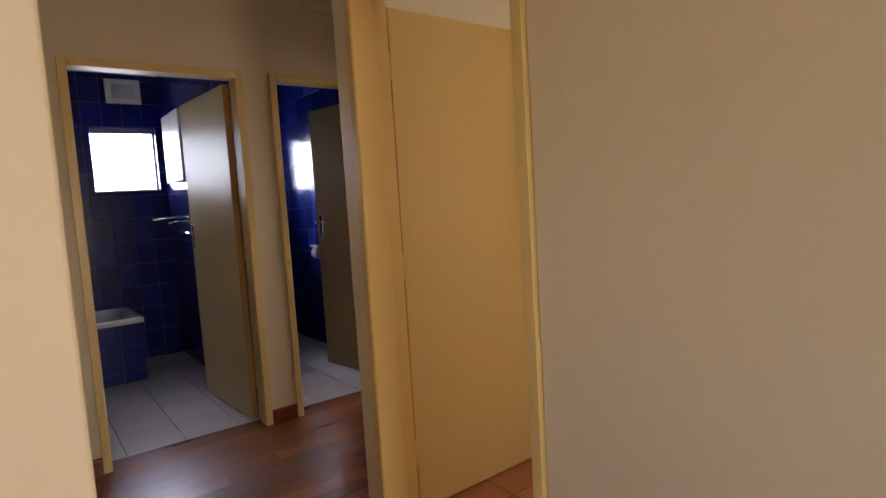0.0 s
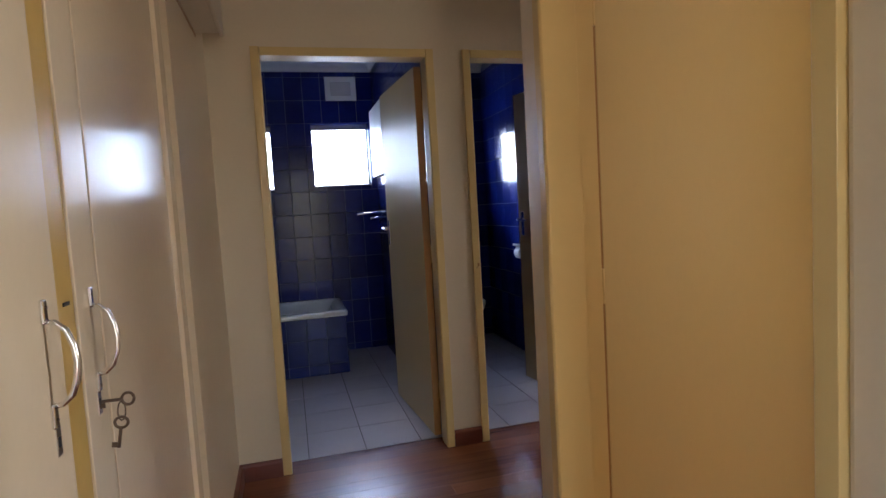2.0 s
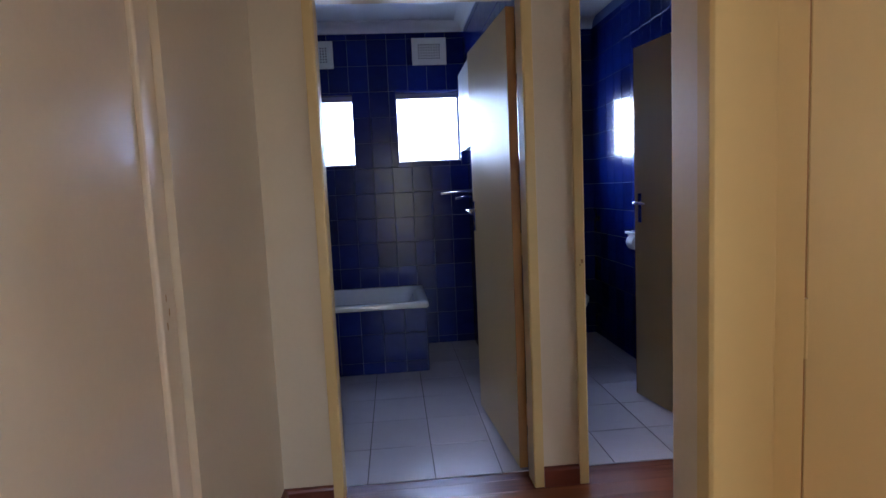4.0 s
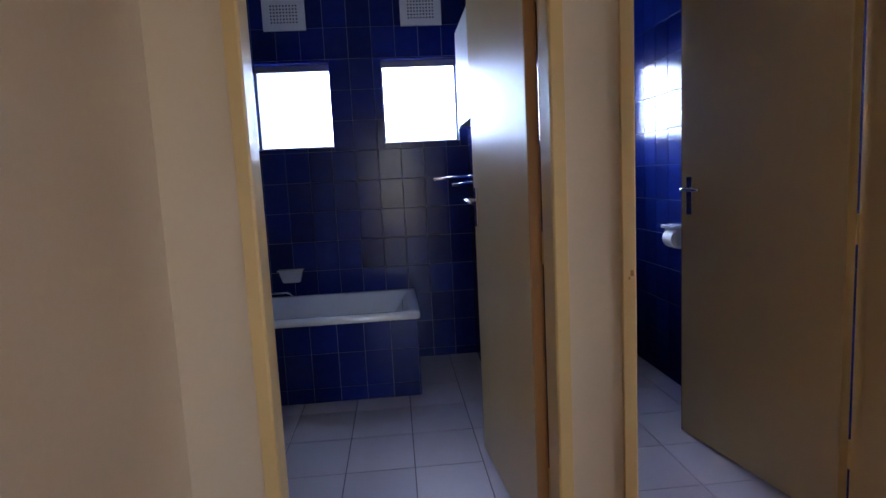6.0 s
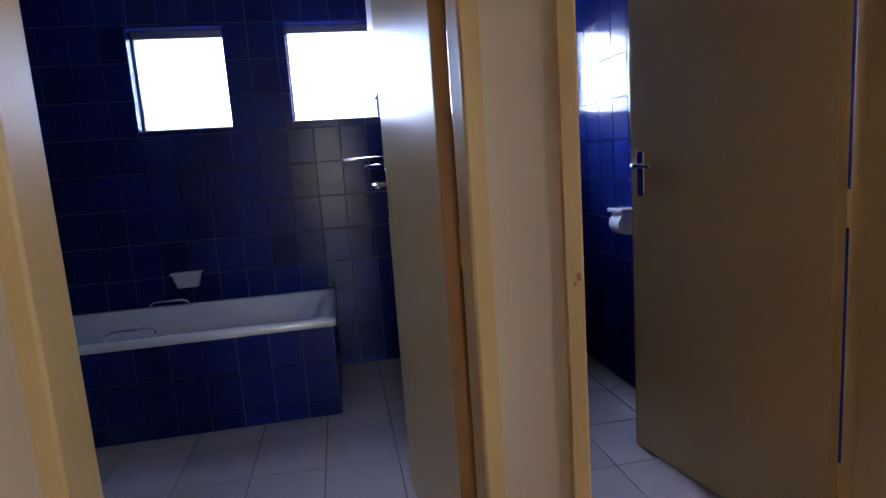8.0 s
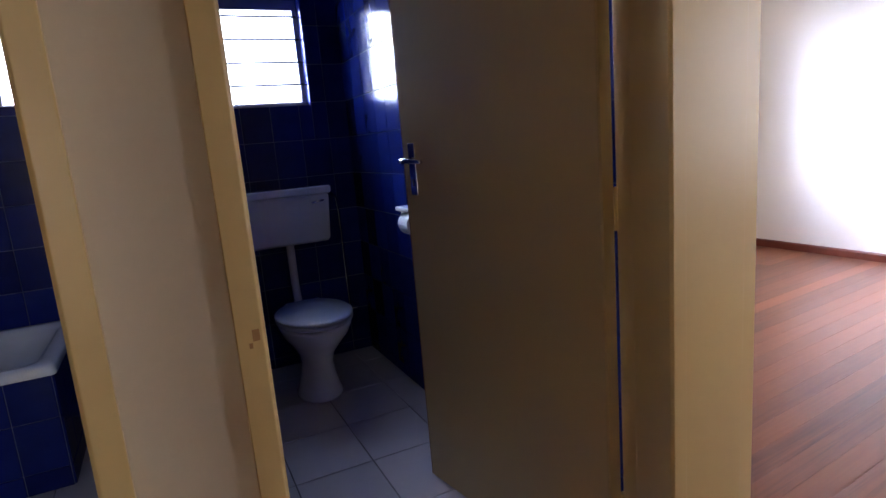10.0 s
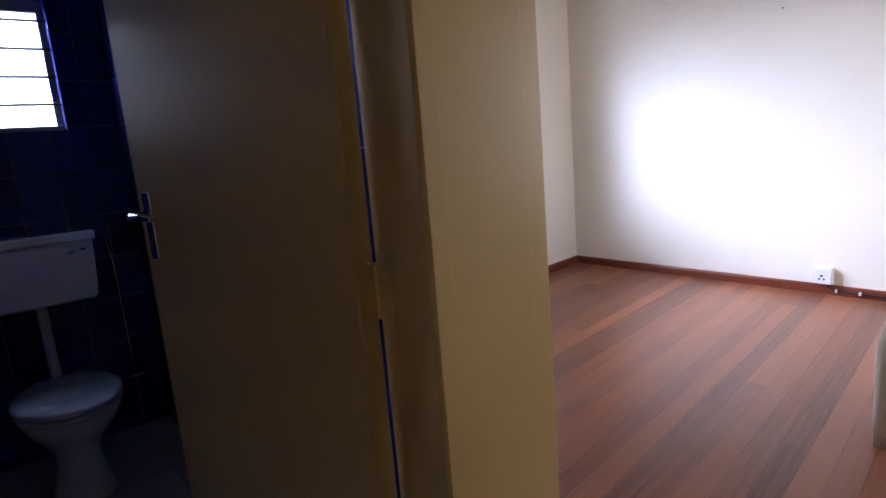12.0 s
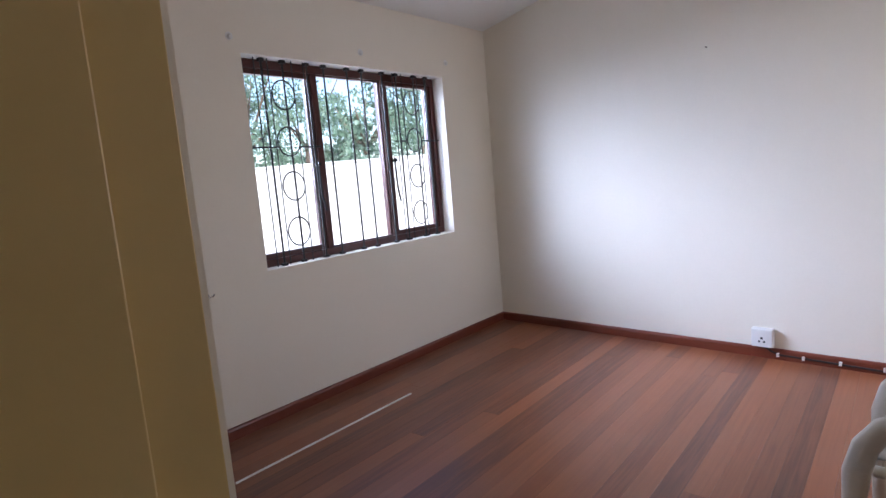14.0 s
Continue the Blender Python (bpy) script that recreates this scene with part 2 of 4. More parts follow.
def lathe(profile, sides=28, bm=None, sx=1.0, sy=1.0):
    """Rings of (radius, z, shift in y) joined into a closed, round body."""
    bm = bm or bmesh.new()
    rings = []
    for r, z, dy in profile:
        rings.append([bm.verts.new((sx * r * math.cos(k * math.tau / sides), sy * r * math.sin(k * math.tau / sides) + dy, z)) for k in range(sides)])
    for a, c in zip(rings, rings[1:]):
        for k in range(sides):
            bm.faces.new((a[k], a[(k + 1) % sides], c[(k + 1) % sides], c[k]))
    bm.faces.new(rings[0][::-1])
    bm.faces.new(rings[-1])
    return bm


def solid_wall(axis, a0, a1, b0, b1, z0, z1, holes=()):
    """A wall along x or y from a0 to a1, between b0 and b1 in thickness, with holes (from, to, bottom, top) through it."""
    cuts = sorted({a0, a1, *(h[0] for h in holes), *(h[1] for h in holes)})
    lifts = sorted({z0, z1, *(h[2] for h in holes), *(h[3] for h in holes)})
    cuts, lifts = [c for c in cuts if a0 <= c <= a1], [c for c in lifts if z0 <= c <= z1]
    full = {}
    for i in range(len(cuts) - 1):
        for k in range(len(lifts) - 1):
            ca, cz = (cuts[i] + cuts[i + 1]) / 2, (lifts[k] + lifts[k + 1]) / 2
            full[i, k] = not any(h[0] < ca < h[1] and h[2] < cz < h[3] for h in holes)
    bm, seen = bmesh.new(), {}

    def vert(a, b, z):
        key = (a, b, z)
        if key not in seen:
            seen[key] = bm.verts.new((a, b, z) if axis == "x" else (b, a, z))
        return seen[key]

    def face(*corners):
        f = [vert(*c) for c in corners]
        bm.faces.new(f if axis == "x" else f[::-1])

    for (i, k), solid in full.items():
        if not solid:
            continue
        l, r, d, u = cuts[i], cuts[i + 1], lifts[k], lifts[k + 1]
        face((l, b0, d), (r, b0, d), (r, b0, u), (l, b0, u))
        face((r, b1, d), (l, b1, d), (l, b1, u), (r, b1, u))
        if not full.get((i - 1, k)):
            face((l, b1, d), (l, b0, d), (l, b0, u), (l, b1, u))
        if not full.get((i + 1, k)):
            face((r, b0, d), (r, b1, d), (r, b1, u), (r, b0, u))
        if not full.get((i, k - 1)):
            face((l, b1, d), (r, b1, d), (r, b0, d), (l, b0, d))
        if not full.get((i, k + 1)):
            face((l, b0, u), (r, b0, u), (r, b1, u), (l, b1, u))
    return bm


def minus(rects, hole):
    """Rectangles (a0, a1, b0, b1) with a rectangular hole cut out of them."""
    out = []
    h0, h1, g0, g1 = hole
    for a0, a1, b0, b1 in rects:
        if a1 <= h0 or a0 >= h1 or b1 <= g0 or b0 >= g1:
            out.append((a0, a1, b0, b1))
            continue
        if a0 < h0:
            out.append((a0, h0, b0, b1))
        if a1 > h1:
            out.append((h1, a1, b0, b1))
        m0, m1 = max(a0, h0), min(a1, h1)
        if b0 < g0:
            out.append((m0, m1, b0, g0))
        if b1 > g1:
            out.append((m0, m1, g1, b1))
    return out


PIECES = {}


def piece_mesh(name, w, h, depth, chamfer, mat):
    """A flat piece lying in x and y, centred, its chamfered face up."""
    key = (name, round(w, 3), round(h, 3), mat.name)
    if key not in PIECES:
        bm = bmesh.new()
        c = min(chamfer, w / 3, h / 3)
        rows = [(w / 2, h / 2, 0.0), (w / 2, h / 2, depth - c), (w / 2 - c, h / 2 - c, depth)]
        rings = [[bm.verts.new((sx * a, sy * b, z)) for sx, sy in ((-1, -1), (1, -1), (1, 1), (-1, 1))] for a, b, z in rows]
        for lo, hi in zip(rings, rings[1:]):
            for k in range(4):
                bm.faces.new((lo[k], lo[(k + 1) % 4], hi[(k + 1) % 4], hi[k]))
        bm.faces.new(rings[-1])
        me = bpy.data.meshes.new(name)
        bm.to_mesh(me)
        bm.free()
        me.materials.append(mat)
        PIECES[key] = me
    return PIECES[key]


def lay(name, parent, rect, m, depth, chamfer, mat, gap):
    """One piece over rect (a0, a1, b0, b1) of the plane whose frame is m."""
    a0, a1, b0, b1 = rect
    w, h = a1 - a0 - gap, b1 - b0 - gap
    if w < 0.006 or h < 0.006:
        return
    ob = new(name, piece_mesh(name, w, h, depth, chamfer, mat))
    ob.parent = parent
    ob.matrix_world = m @ Matrix.Translation(((a0 + a1) / 2, (b0 + b1) / 2, 0))


# ---- the plan ----
END, ENDB = 3.60, 3.745        # end wall of the passage, its bathroom side
BACK, OUT = 6.03, 6.25         # tiled back wall inside, its outer face
LEFT = 1.06                    # left wall of the passage
RIGHT, RIGHTB = 2.072, 2.215   # right wall of the passage, its tile-room side
PIER = 2.31                    # where the right wall ends and the passage widens
BEDL, BEDR = 3.255, 3.455      # wall between passage and bedroom
BX1, BY0, BY1 = 7.205, 1.90, 6.385
CH = 2.62                      # ceilings
EAVE, PITCH, HIGH = 2.515, 0.175, 3.45   # the bedroom ceiling at the window wall, its rise, the tops of its walls
DOOR = 2.04
BATHL, BATHR, TOIL, TOIR = 0.10, 2.205, 2.325, 3.265
# the bedroom's window wall and boards stand a little askew of the passage, about the far corner
SKEW = Matrix.Translation((BX1, BY1, 0)) @ pose(0, 0, 0, 0, 0, 5.3) @ Matrix.Translation((-BX1, -BY1, 0))

# ---- walls, floors, ceilings ----
setting("wall_end", solid_wall("x", BATHL, BEDL, END, ENDB, 0, CH, ((1.262, 2.148, -1, DOOR + 0.04), (2.305, 3.188, -1, DOOR + 0.04))), WALL, "cream painted end wall of the passage with two doorways", "wall")
W1, W2, W3 = (0.775, 1.288, 1.510, 2.075), (1.628, 2.148, 1.522, 2.084), (2.530, 3.060, 1.467, 2.04)
wall_back = setting("wall_back", solid_wall("x", BATHL - 0.15, BEDR, BACK, OUT, 0, CH, (W1, W2, W3)), GROUT, "blue tiled outer wall with three small windows", "wall")
wall_mid = setting("wall_partition", solid_wall("y", ENDB, BACK, BATHR, TOIL, 0, CH), GROUT, "blue tiled wall between bathroom and toilet", "wall")
wall_toilet = setting("wall_toilet", solid_wall("y", ENDB, BACK, TOIR, BEDR, 0, CH), GROUT, "blue tiled toilet wall beside the bedroom", "wall")
wall_bath = setting("wall_bath", solid_wall("y", ENDB, BACK, BATHL - 0.15, BATHL, 0, CH), GROUT, "blue tiled bathroom wall behind the tub's head", "wall")
setting("wall_left", solid_wall("y", 2.70, END, LEFT - 0.15, LEFT, 0, CH), WALL, "cream painted passage wall beside the cupboard", "wall")
setting("wall_right", solid_wall("y", -2.5, PIER, RIGHT, RIGHTB, 0, CH, ((1.300, 2.19, -1, DOOR + 0.04),)), WALL, "cream painted passage wall with a doorway", "wall", bevel=0.012)
setting("wall_passage", solid_wall("x", RIGHTB, BEDL, PIER - 0.055, PIER, 0, CH), WALL, "cream painted wall of the widened passage", "wall")
setting("wall_tile_room_skin", box(RIGHTB, BEDL, PIER - 0.063, PIER - 0.058, 0, CH), CEIL, "white painted wall behind the open tile room door", "wall")
setting("wall_bedroom_door", solid_wall("y", BY0 - 0.15, BY1, BEDL, BEDR, 0, HIGH, ((2.72, 3.658, -1, DOOR + 0.04), (3.658, BY1 + 1, -1, HIGH + 1))), BEDWALL, "cream painted wall with the bedroom doorway", "wall")
setting("wall_bedroom_toilet", solid_wall("y", 3.64, BY1 - 0.32, BEDR, BEDR + 0.02, 0, HIGH), BEDWALL, "pale cream plaster on the bedroom side", "wall")
BW = (4.846, 6.594, 0.872, 2.090)
setting("wall_bedroom_window", solid_wall("x", BEDR + 0.0, BX1 + 0.2, BY1, BY1 + 0.23, 0, EAVE + 0.02, (BW,)), BEDWALL, "pale cream bedroom wall with a wide barred window", "wall").matrix_world = SKEW
setting("wall_bedroom_far", solid_wall("y", BY0 - 0.15, BY1, BX1, BX1 + 0.2, 0, HIGH), BEDWALL, "pale cream bedroom wall with uneven daylight", "wall")
# Unseen wall; its opening is made only for the added bedroom lamp.
setting("wall_bedroom_side", solid_wall("x", BEDR, BX1, BY0 - 0.15, BY0, 0, HIGH, ((5.6, 7.0, 0.9, 2.1),)), BEDWALL, "pale cream bedroom wall", "wall")
# plain unseen walls that close hall and tile room, with openings for added lamps
setting("wall_hall_west", solid_wall("y", -2.5, 2.70, -0.9, -0.75, 0, CH, ((-1.8, -0.4, 0.9, 2.1),)), WALL, "cream painted hall wall", "wall")
setting("wall_hall_south", solid_wall("x", -0.9, RIGHTB, -2.65, -2.5, 0, CH, ((1.45, 2.05, 0.15, 2.15),)), WALL, "cream painted hall wall", "wall")
setting("wall_hall_north", solid_wall("x", -0.75, 0.46, 1.20, 1.32, 0, CH), WALL, "cream painted hall wall", "wall")
setting("wall_tile_room_south", solid_wall("x", RIGHTB, 6.0, -0.5, -0.35, 0, CH), WALL, "cream painted tile room wall", "wall")
setting("wall_tile_room_east", solid_wall("y", -0.35, BY0 - 0.15, 6.0, 6.15, 0, CH, ((0.68, 1.48, 0.9, 2.1),)), WALL, "cream painted tile room wall", "wall")
setting("wall_tile_room_north", solid_wall("x", BEDR, 6.0, BY0 - 0.4, BY0 - 0.15, 0, CH), WALL, "cream painted tile room wall", "wall")

setting("ceiling_bathroom", box(BATHL, TOIR, ENDB, BACK, CH, CH + 0.05), CEIL, "white painted bathroom ceiling", "ceiling")
setting("ceiling_passage", box(-0.9, BEDR, -2.65, ENDB, CH + 0.004, CH + 0.054), CEIL, "white painted passage ceiling", "ceiling")
setting("ceiling_tile_room", box(BEDR, 6.15, -0.5, BY0 - 0.15, CH + 0.004, CH + 0.054), CEIL, "white painted ceiling", "ceiling")
bm = box(BEDR, BX1 + 0.1, BY0 - 0.1, BY1 + 0.1, EAVE, EAVE + 0.05)
for v in bm.verts:
    v.co.z += PITCH * (BY1 - (BX1 - v.co.x) * math.tan(radians(5.3)) - v.co.y)
setting("ceiling_bedroom", bm, CEIL, "white painted bedroom ceiling that rises from the window wall", "ceiling")


def cornice(name, axis, a0, a1, wall, inward):
    """A plaster cove between wall and ceiling along x or y."""
    outline = [(0.0, 0.0), (0.010, 0.0)] + [(0.010 + 0.066 * (1 - math.cos(k * math.pi / 12)), 0.066 * math.sin(k * math.pi / 12)) for k in range(1, 7)] + [(0.076, 0.078), (0.0, 0.078)]
    bm = bmesh.new()
    ends = []
    for a in (a0, a1):
        ends.append([bm.verts.new((a, wall + inward * d, CH - 0.078 + h) if axis == "x" else (wall + inward * d, a, CH - 0.078 + h)) for d, h in outline])
    n = len(outline)
    for k in range(n):
        bm.faces.new((ends[0][k], ends[0][(k + 1) % n], ends[1][(k + 1) % n], ends[1][k]))
    bm.faces.new(ends[0])
    bm.faces.new(ends[1][::-1])
    bmesh.ops.recalc_face_normals(bm, faces=bm.faces)
    return setting(name, bm, CEIL, "white plaster cove cornice under the ceiling", "cornice")


cornice("trim_cornice_bathroom", "x", BATHL, BATHR, BACK - 0.008, -1)
cornice("trim_cornice_toilet", "x", TOIL, TOIR, BACK - 0.008, -1)
cornice("trim_cornice_partition", "y", ENDB, BACK, BATHR - 0.008, -1)

floor_passage = setting("floor_passage", box(-0.9, BEDL + 0.12, -2.65, ENDB - 0.01, -0.06, -0.012), GAP, "red-brown polished timber board floor of the passage", "floor")
floor_bedroom = setting("floor_bedroom", box(BEDL + 0.12, BX1 + 0.2, BY0 - 0.15, BY1 + 0.2, -0.06, -0.012), GAP, "red-brown polished timber board floor of the bedroom", "floor")
floor_bath = setting("floor_bathroom", box(BATHL - 0.1, BEDL + 0.1, ENDB - 0.01, OUT, -0.06, -0.006), FLOORGROUT, "white ceramic tiled bathroom floor with dark joints", "floor")
floor_tile = setting("floor_tile_room", box(RIGHTB - 0.05, 6.15, -0.5, BY0 + 0.5, -0.05, -0.005), FLOORGROUT, "terracotta tiled floor", "floor")


# ---- skirtings ----
def skirting(name, axis, a0, a1, wall, inward, height=0.085):
    """A moulded timber skirting with a rounded top."""
    outline = [(0, 0), (0.018, 0), (0.018, height - 0.014), (0.014, height - 0.004), (0.007, height), (0, height)]
    bm = bmesh.new()
    ends = [[bm.verts.new((a, wall + inward * d, h) if axis == "x" else (wall + inward * d, a, h)) for d, h in outline] for a in (a0, a1)]
    n = len(outline)
    for k in range(n):
        bm.faces.new((ends[0][k], ends[0][(k + 1) % n], ends[1][(k + 1) % n], ends[1][k]))
    bm.faces.new(ends[0])
    bm.faces.new(ends[1][::-1])
    bmesh.ops.recalc_face_normals(bm, faces=bm.faces)
    return setting(name, bm, SKIRT, "red-brown polished timber skirting board", "skirting")


skirting("baseboard_end_left", "x", LEFT, 1.262, END, -1)
skirting("baseboard_end_mid", "x", 2.150, 2.303, END, -1)
skirting("baseboard_left", "y", 2.76, END - 0.018, LEFT, 1)
skirting("baseboard_pier", "y", 2.195, PIER, RIGHT, -1)
skirting("baseboard_pier_end", "x", RIGHT - 0.018, BEDL, PIER, 1)
skirting("baseboard_right", "y", -2.5, 1.295, RIGHT, -1)
skirting("baseboard_bedroom_window", "x", BEDR + 0.02, BX1, BY1, -1, 0.068).matrix_world = SKEW
skirting("baseboard_bedroom_far", "y", BY0, BY1 - 0.018, BX1, -1, 0.068)


# ---- door frames and doors ----
def door_frame(name, m, width, depth, label):
    """A folded steel frame. Its plane is x; +y goes through the wall to the side of the leaf; the clear width starts at x = 0."""
    ob = tagged(new(name), label, "door frame", "", "structure")
    ob.matrix_world = m
    f, s = 0.042, 0.014
    def side(sign, x):
        pts = [(f, -0.014), (0.006, -0.014), (0.0, -0.008), (0.0, depth - 0.05), (s, depth - 0.05), (s, depth + 0.010), (f, depth + 0.010)]
        pts = [(x - u, v) if sign < 0 else (x + u, v) for u, v in pts]
        return pts if sign < 0 else pts[::-1]
    for sign, x in ((-1, 0.0), (1, width)):
        pts = side(sign, x)
        bm = prism(pts, 0.0, DOOR + f)
        bmesh.ops.recalc_face_normals(bm, faces=bm.faces)
        part("jamb", bm, FRAME, ob, bevel=0.0015)
    bm = bmesh.new()
    outline = [(-0.0135, DOOR), (depth - 0.05, DOOR), (depth - 0.05, DOOR + s), (depth + 0.0095, DOOR + s), (depth + 0.0095, DOOR + f - 0.001), (-0.0135, DOOR + f - 0.001)]
    ends = [[bm.verts.new((x, y, z)) for y, z in outline] for x in (0.001, width - 0.001)]
    n = len(outline)
    for k in range(n):
        bm.faces.new((ends[0][k], ends[0][(k + 1) % n], ends[1][(k + 1) % n], ends[1][k]))
    bm.faces.new(ends[0])
    bm.faces.new(ends[1][::-1])
    bmesh.ops.recalc_face_normals(bm, faces=bm.faces)
    part("head", bm, FRAME, ob, bevel=0.003)
    return ob


def lever_handle(parent, x, side, z, out):
    """A chrome lever on a long back plate. side: the way the lever points along x; out: the face's direction along y."""
    y0 = 0.0 if out < 0 else 0.04
    plate = part("back_plate", box(x - 0.019, x + 0.019, min(y0, y0 + out * 0.008), max(y0, y0 + out * 0.008), z - 0.115, z + 0.055), CHROME, parent, "chrome back plate", bevel=0.004)
    pts = [(x, y0, z), (x, y0 + out * 0.035, z), (x + side * 0.006, y0 + out * 0.05, z), (x + side * 0.03, y0 + out * 0.055, z), (x + side * 0.075, y0 + out * 0.054, z - 0.002), (x + side * 0.115, y0 + out * 0.050, z - 0.004)]
    part("lever", tube(pts, [0.009, 0.009, 0.010, 0.009, 0.008, 0.0065], 10), CHROME, plate, "chrome lever", smooth=True)
    part("keyhole", box(x - 0.004, x + 0.004, min(y0 + out * 0.0085, y0 + out * 0.0095), max(y0 + out * 0.0085, y0 + out * 0.0095), z - 0.085, z - 0.062), BLACK, plate)


def door(name, hinge, angle, width, label, z_handle=1.15, sign=-1, hinges=(0.25, 1.02, 1.80), edge=EDGEWOOD, levers=(-1, 1)):
    """A flush leaf hung at hinge. Closed it runs along x by sign; angle turns it about the hinge. Its faces are y = 0 and y = 0.04."""
    ob = thing(name, label, "door")
    ob.matrix_world = pose(hinge[0], hinge[1], 0.008, 0, 0, angle)
    x0, x1 = (0.004, width) if sign > 0 else (-width, -0.004)
    part("leaf", box(x0 + 0.006, x1 - 0.006, 0.0, 0.04, 0, DOOR - 0.014), LEAF, ob, bevel=0.002)
    e = x1 if sign > 0 else x0
    part("lock_edge", box(min(e, e - sign * 0.006), max(e, e - sign * 0.006), 0.001, 0.039, 0, DOOR - 0.014), EDGEWOOD, ob, "varnished timber edge")
    h = x0 if sign > 0 else x1
    part("hinge_edge", box(min(h, h + sign * 0.006), max(h, h + sign * 0.006), 0.001, 0.039, 0, DOOR - 0.014), edge, ob)
    for out in levers:
        lever_handle(ob, e - sign * 0.06, -sign, z_handle, out)
    for z in hinges:
        part("hinge", tube([(0, 0.045, z - 0.05), (0, 0.045, z + 0.05)], 0.008, 8), FRAME, ob, smooth=False)
    return ob


door_frame("door_1", pose(1.304, END, 0), 0.803, ENDB - END, "cream painted steel frame of the bathroom doorway")
frame_2 = door_frame("door_2", pose(2.347, END, 0), 0.799, ENDB - END, "cream painted steel frame of the toilet doorway")
door_frame("door_3", pose(RIGHT, 2.148, 0, 0, 0, -90), 0.808, RIGHTB - RIGHT, "cream painted steel frame of the tile room doorway")
door_frame("door_4", pose(BEDL, 3.614, 0, 0, 0, -90), 0.85, BEDR - BEDL, "cream painted steel frame of the bedroom doorway")
part("paint_chip", box(-0.020, -0.010, -0.0146, -0.0135, 0.955, 0.972), EDGEWOOD, frame_2, "chipped paint on the frame")
part("paint_chip", box(-0.026, -0.021, -0.0146, -0.0135, 0.945, 0.953), EDGEWOOD, frame_2)
part("corner_filler", box(0.8415, 0.910, -0.009, -0.001, 0.0, DOOR + 0.04, box(0.9085, 0.911, -0.0085, 0.0135, 0.0, DOOR + 0.04)), FRAME, frame_2, "cream painted strip in the corner")
door("bathroom_door", (2.080, ENDB + 0.005), -86, 0.81, "open cream flush door with chrome lever, bathroom side")
door("toilet_door", (3.119, ENDB + 0.005), -80, 0.815, "open cream flush door with chrome lever, toilet side", edge=FRAME)
door("tile_room_door", (RIGHTB + 0.016, 2.220), 181, 0.865, "open cream flush door over a terracotta floor", sign=-1, levers=(-1,))

# ---- passage: cupboard ----
def bow_handle(parent, y, z):
    """A chrome bow pull with two feet, standing out along +x from the door's face."""
    h = part("handle", tube([(0.0, y, z + 0.062), (0.015, y, z + 0.060), (0.028, y, z + 0.048), (0.036, y, z + 0.025), (0.039, y, z), (0.036, y, z - 0.025), (0.028, y, z - 0.048), (0.015, y, z - 0.060), (0.0, y, z - 0.062)], [0.004, 0.004, 0.0045, 0.005, 0.005, 0.005, 0.0045, 0.004, 0.004], 10), CHROME, parent, "chrome bow handle", smooth=True)
    for s in (1, -1):
        part("handle_foot", box(-0.001, 0.006, y - 0.008, y + 0.008, z + s * 0.076 - 0.018, z + s * 0.076 + 0.018), CHROME, h, bevel=0.003)
        part("screw", tube([(0.005, y, z + s * 0.082), (0.0075, y, z + s * 0.082)], 0.003, 8), OLDIRON, h)


def key(name, label, at, drop):
    """An old iron key: bow ring, shank and bit. It lies along +x, or hangs down."""
    ob = thing(name, label, "key", at=at)
    ring = [(0.034 + 0.010 * math.cos(k * math.tau / 14), 0.0, 0.011 * math.sin(k * math.tau / 14)) for k in range(14)]
    hang = Matrix(((0.17, 0, 0.98, -0.008), (0, 1, 0, 0), (0.98, 0, -0.17, -0.042), (0, 0, 0, 1)))

    def shaped(bm):
        if drop:
            bmesh.ops.transform(bm, matrix=hang, verts=bm.verts)
            bmesh.ops.recalc_face_normals(bm, faces=bm.faces)
        return bm
    part("bow", shaped(tube(ring, 0.0026, 8, closed=True)), OLDIRON, ob, smooth=True)
    part("shank", shaped(tube([(-0.012, 0, 0), (0.025, 0, 0)], 0.0030, 8)), OLDIRON, ob, smooth=True)
    part("bit", shaped(box(-0.012, -0.003, -0.001, 0.001, -0.012, 0.0)), OLDIRON, ob)
    return ob


CUPX = 1.03
cup = thing("built_in_cupboard", "tall cream gloss built-in cupboard with chrome handles", "cupboard", at=(CUPX, 1.0, 0))
part("carcass", box(-0.58, -0.07, -0.25, 1.695, 0.0, CH - 0.005), WALL, cup)
part("mullion", box(-0.071, -0.003, 0.7095, 0.7805, 0.08, CH - 0.005), MULLION, cup, "ochre painted frame post", bevel=0.002)
part("end_post", box(-0.071, 0.012, 1.612, 1.699, 0.0, CH - 0.005), CUPB, cup, bevel=0.006)
part("plinth", box(-0.071, -0.022, -0.25, 1.612, 0.0, 0.085), MULLION, cup)
part("start_post", box(-0.071, 0.006, -0.25, -0.19, 0.0, CH - 0.005), WALL, cup, bevel=0.003)
da = part("door", box(-0.022, 0.0, -0.187, 0.706, 0.09, CH - 0.02), CUPB, cup, bevel=0.002)
db = part("door", box(-0.022, 0.0, 0.784, 0.896, 0.09, CH - 0.02), CUPB, cup, bevel=0.002)
dc = part("door", box(-0.022, 0.0, 0.905, 1.608, 0.09, CH - 0.02), CUPB, cup, bevel=0.002)
bow_handle(da, 0.645, 1.090)
bow_handle(db, 0.842, 1.084)
for leaf, y, z in ((da, 0.655, 0.974), (db, 0.842, 0.972)):
    part("keyhole_plate", box(-0.001, 0.002, y - 0.008, y + 0.008, z - 0.022, z + 0.022), CHROME, leaf, bevel=0.001)
    part("keyhole", box(0.0021, 0.0026, y - 0.003, y + 0.003, z - 0.009, z + 0.006), BLACK, leaf)
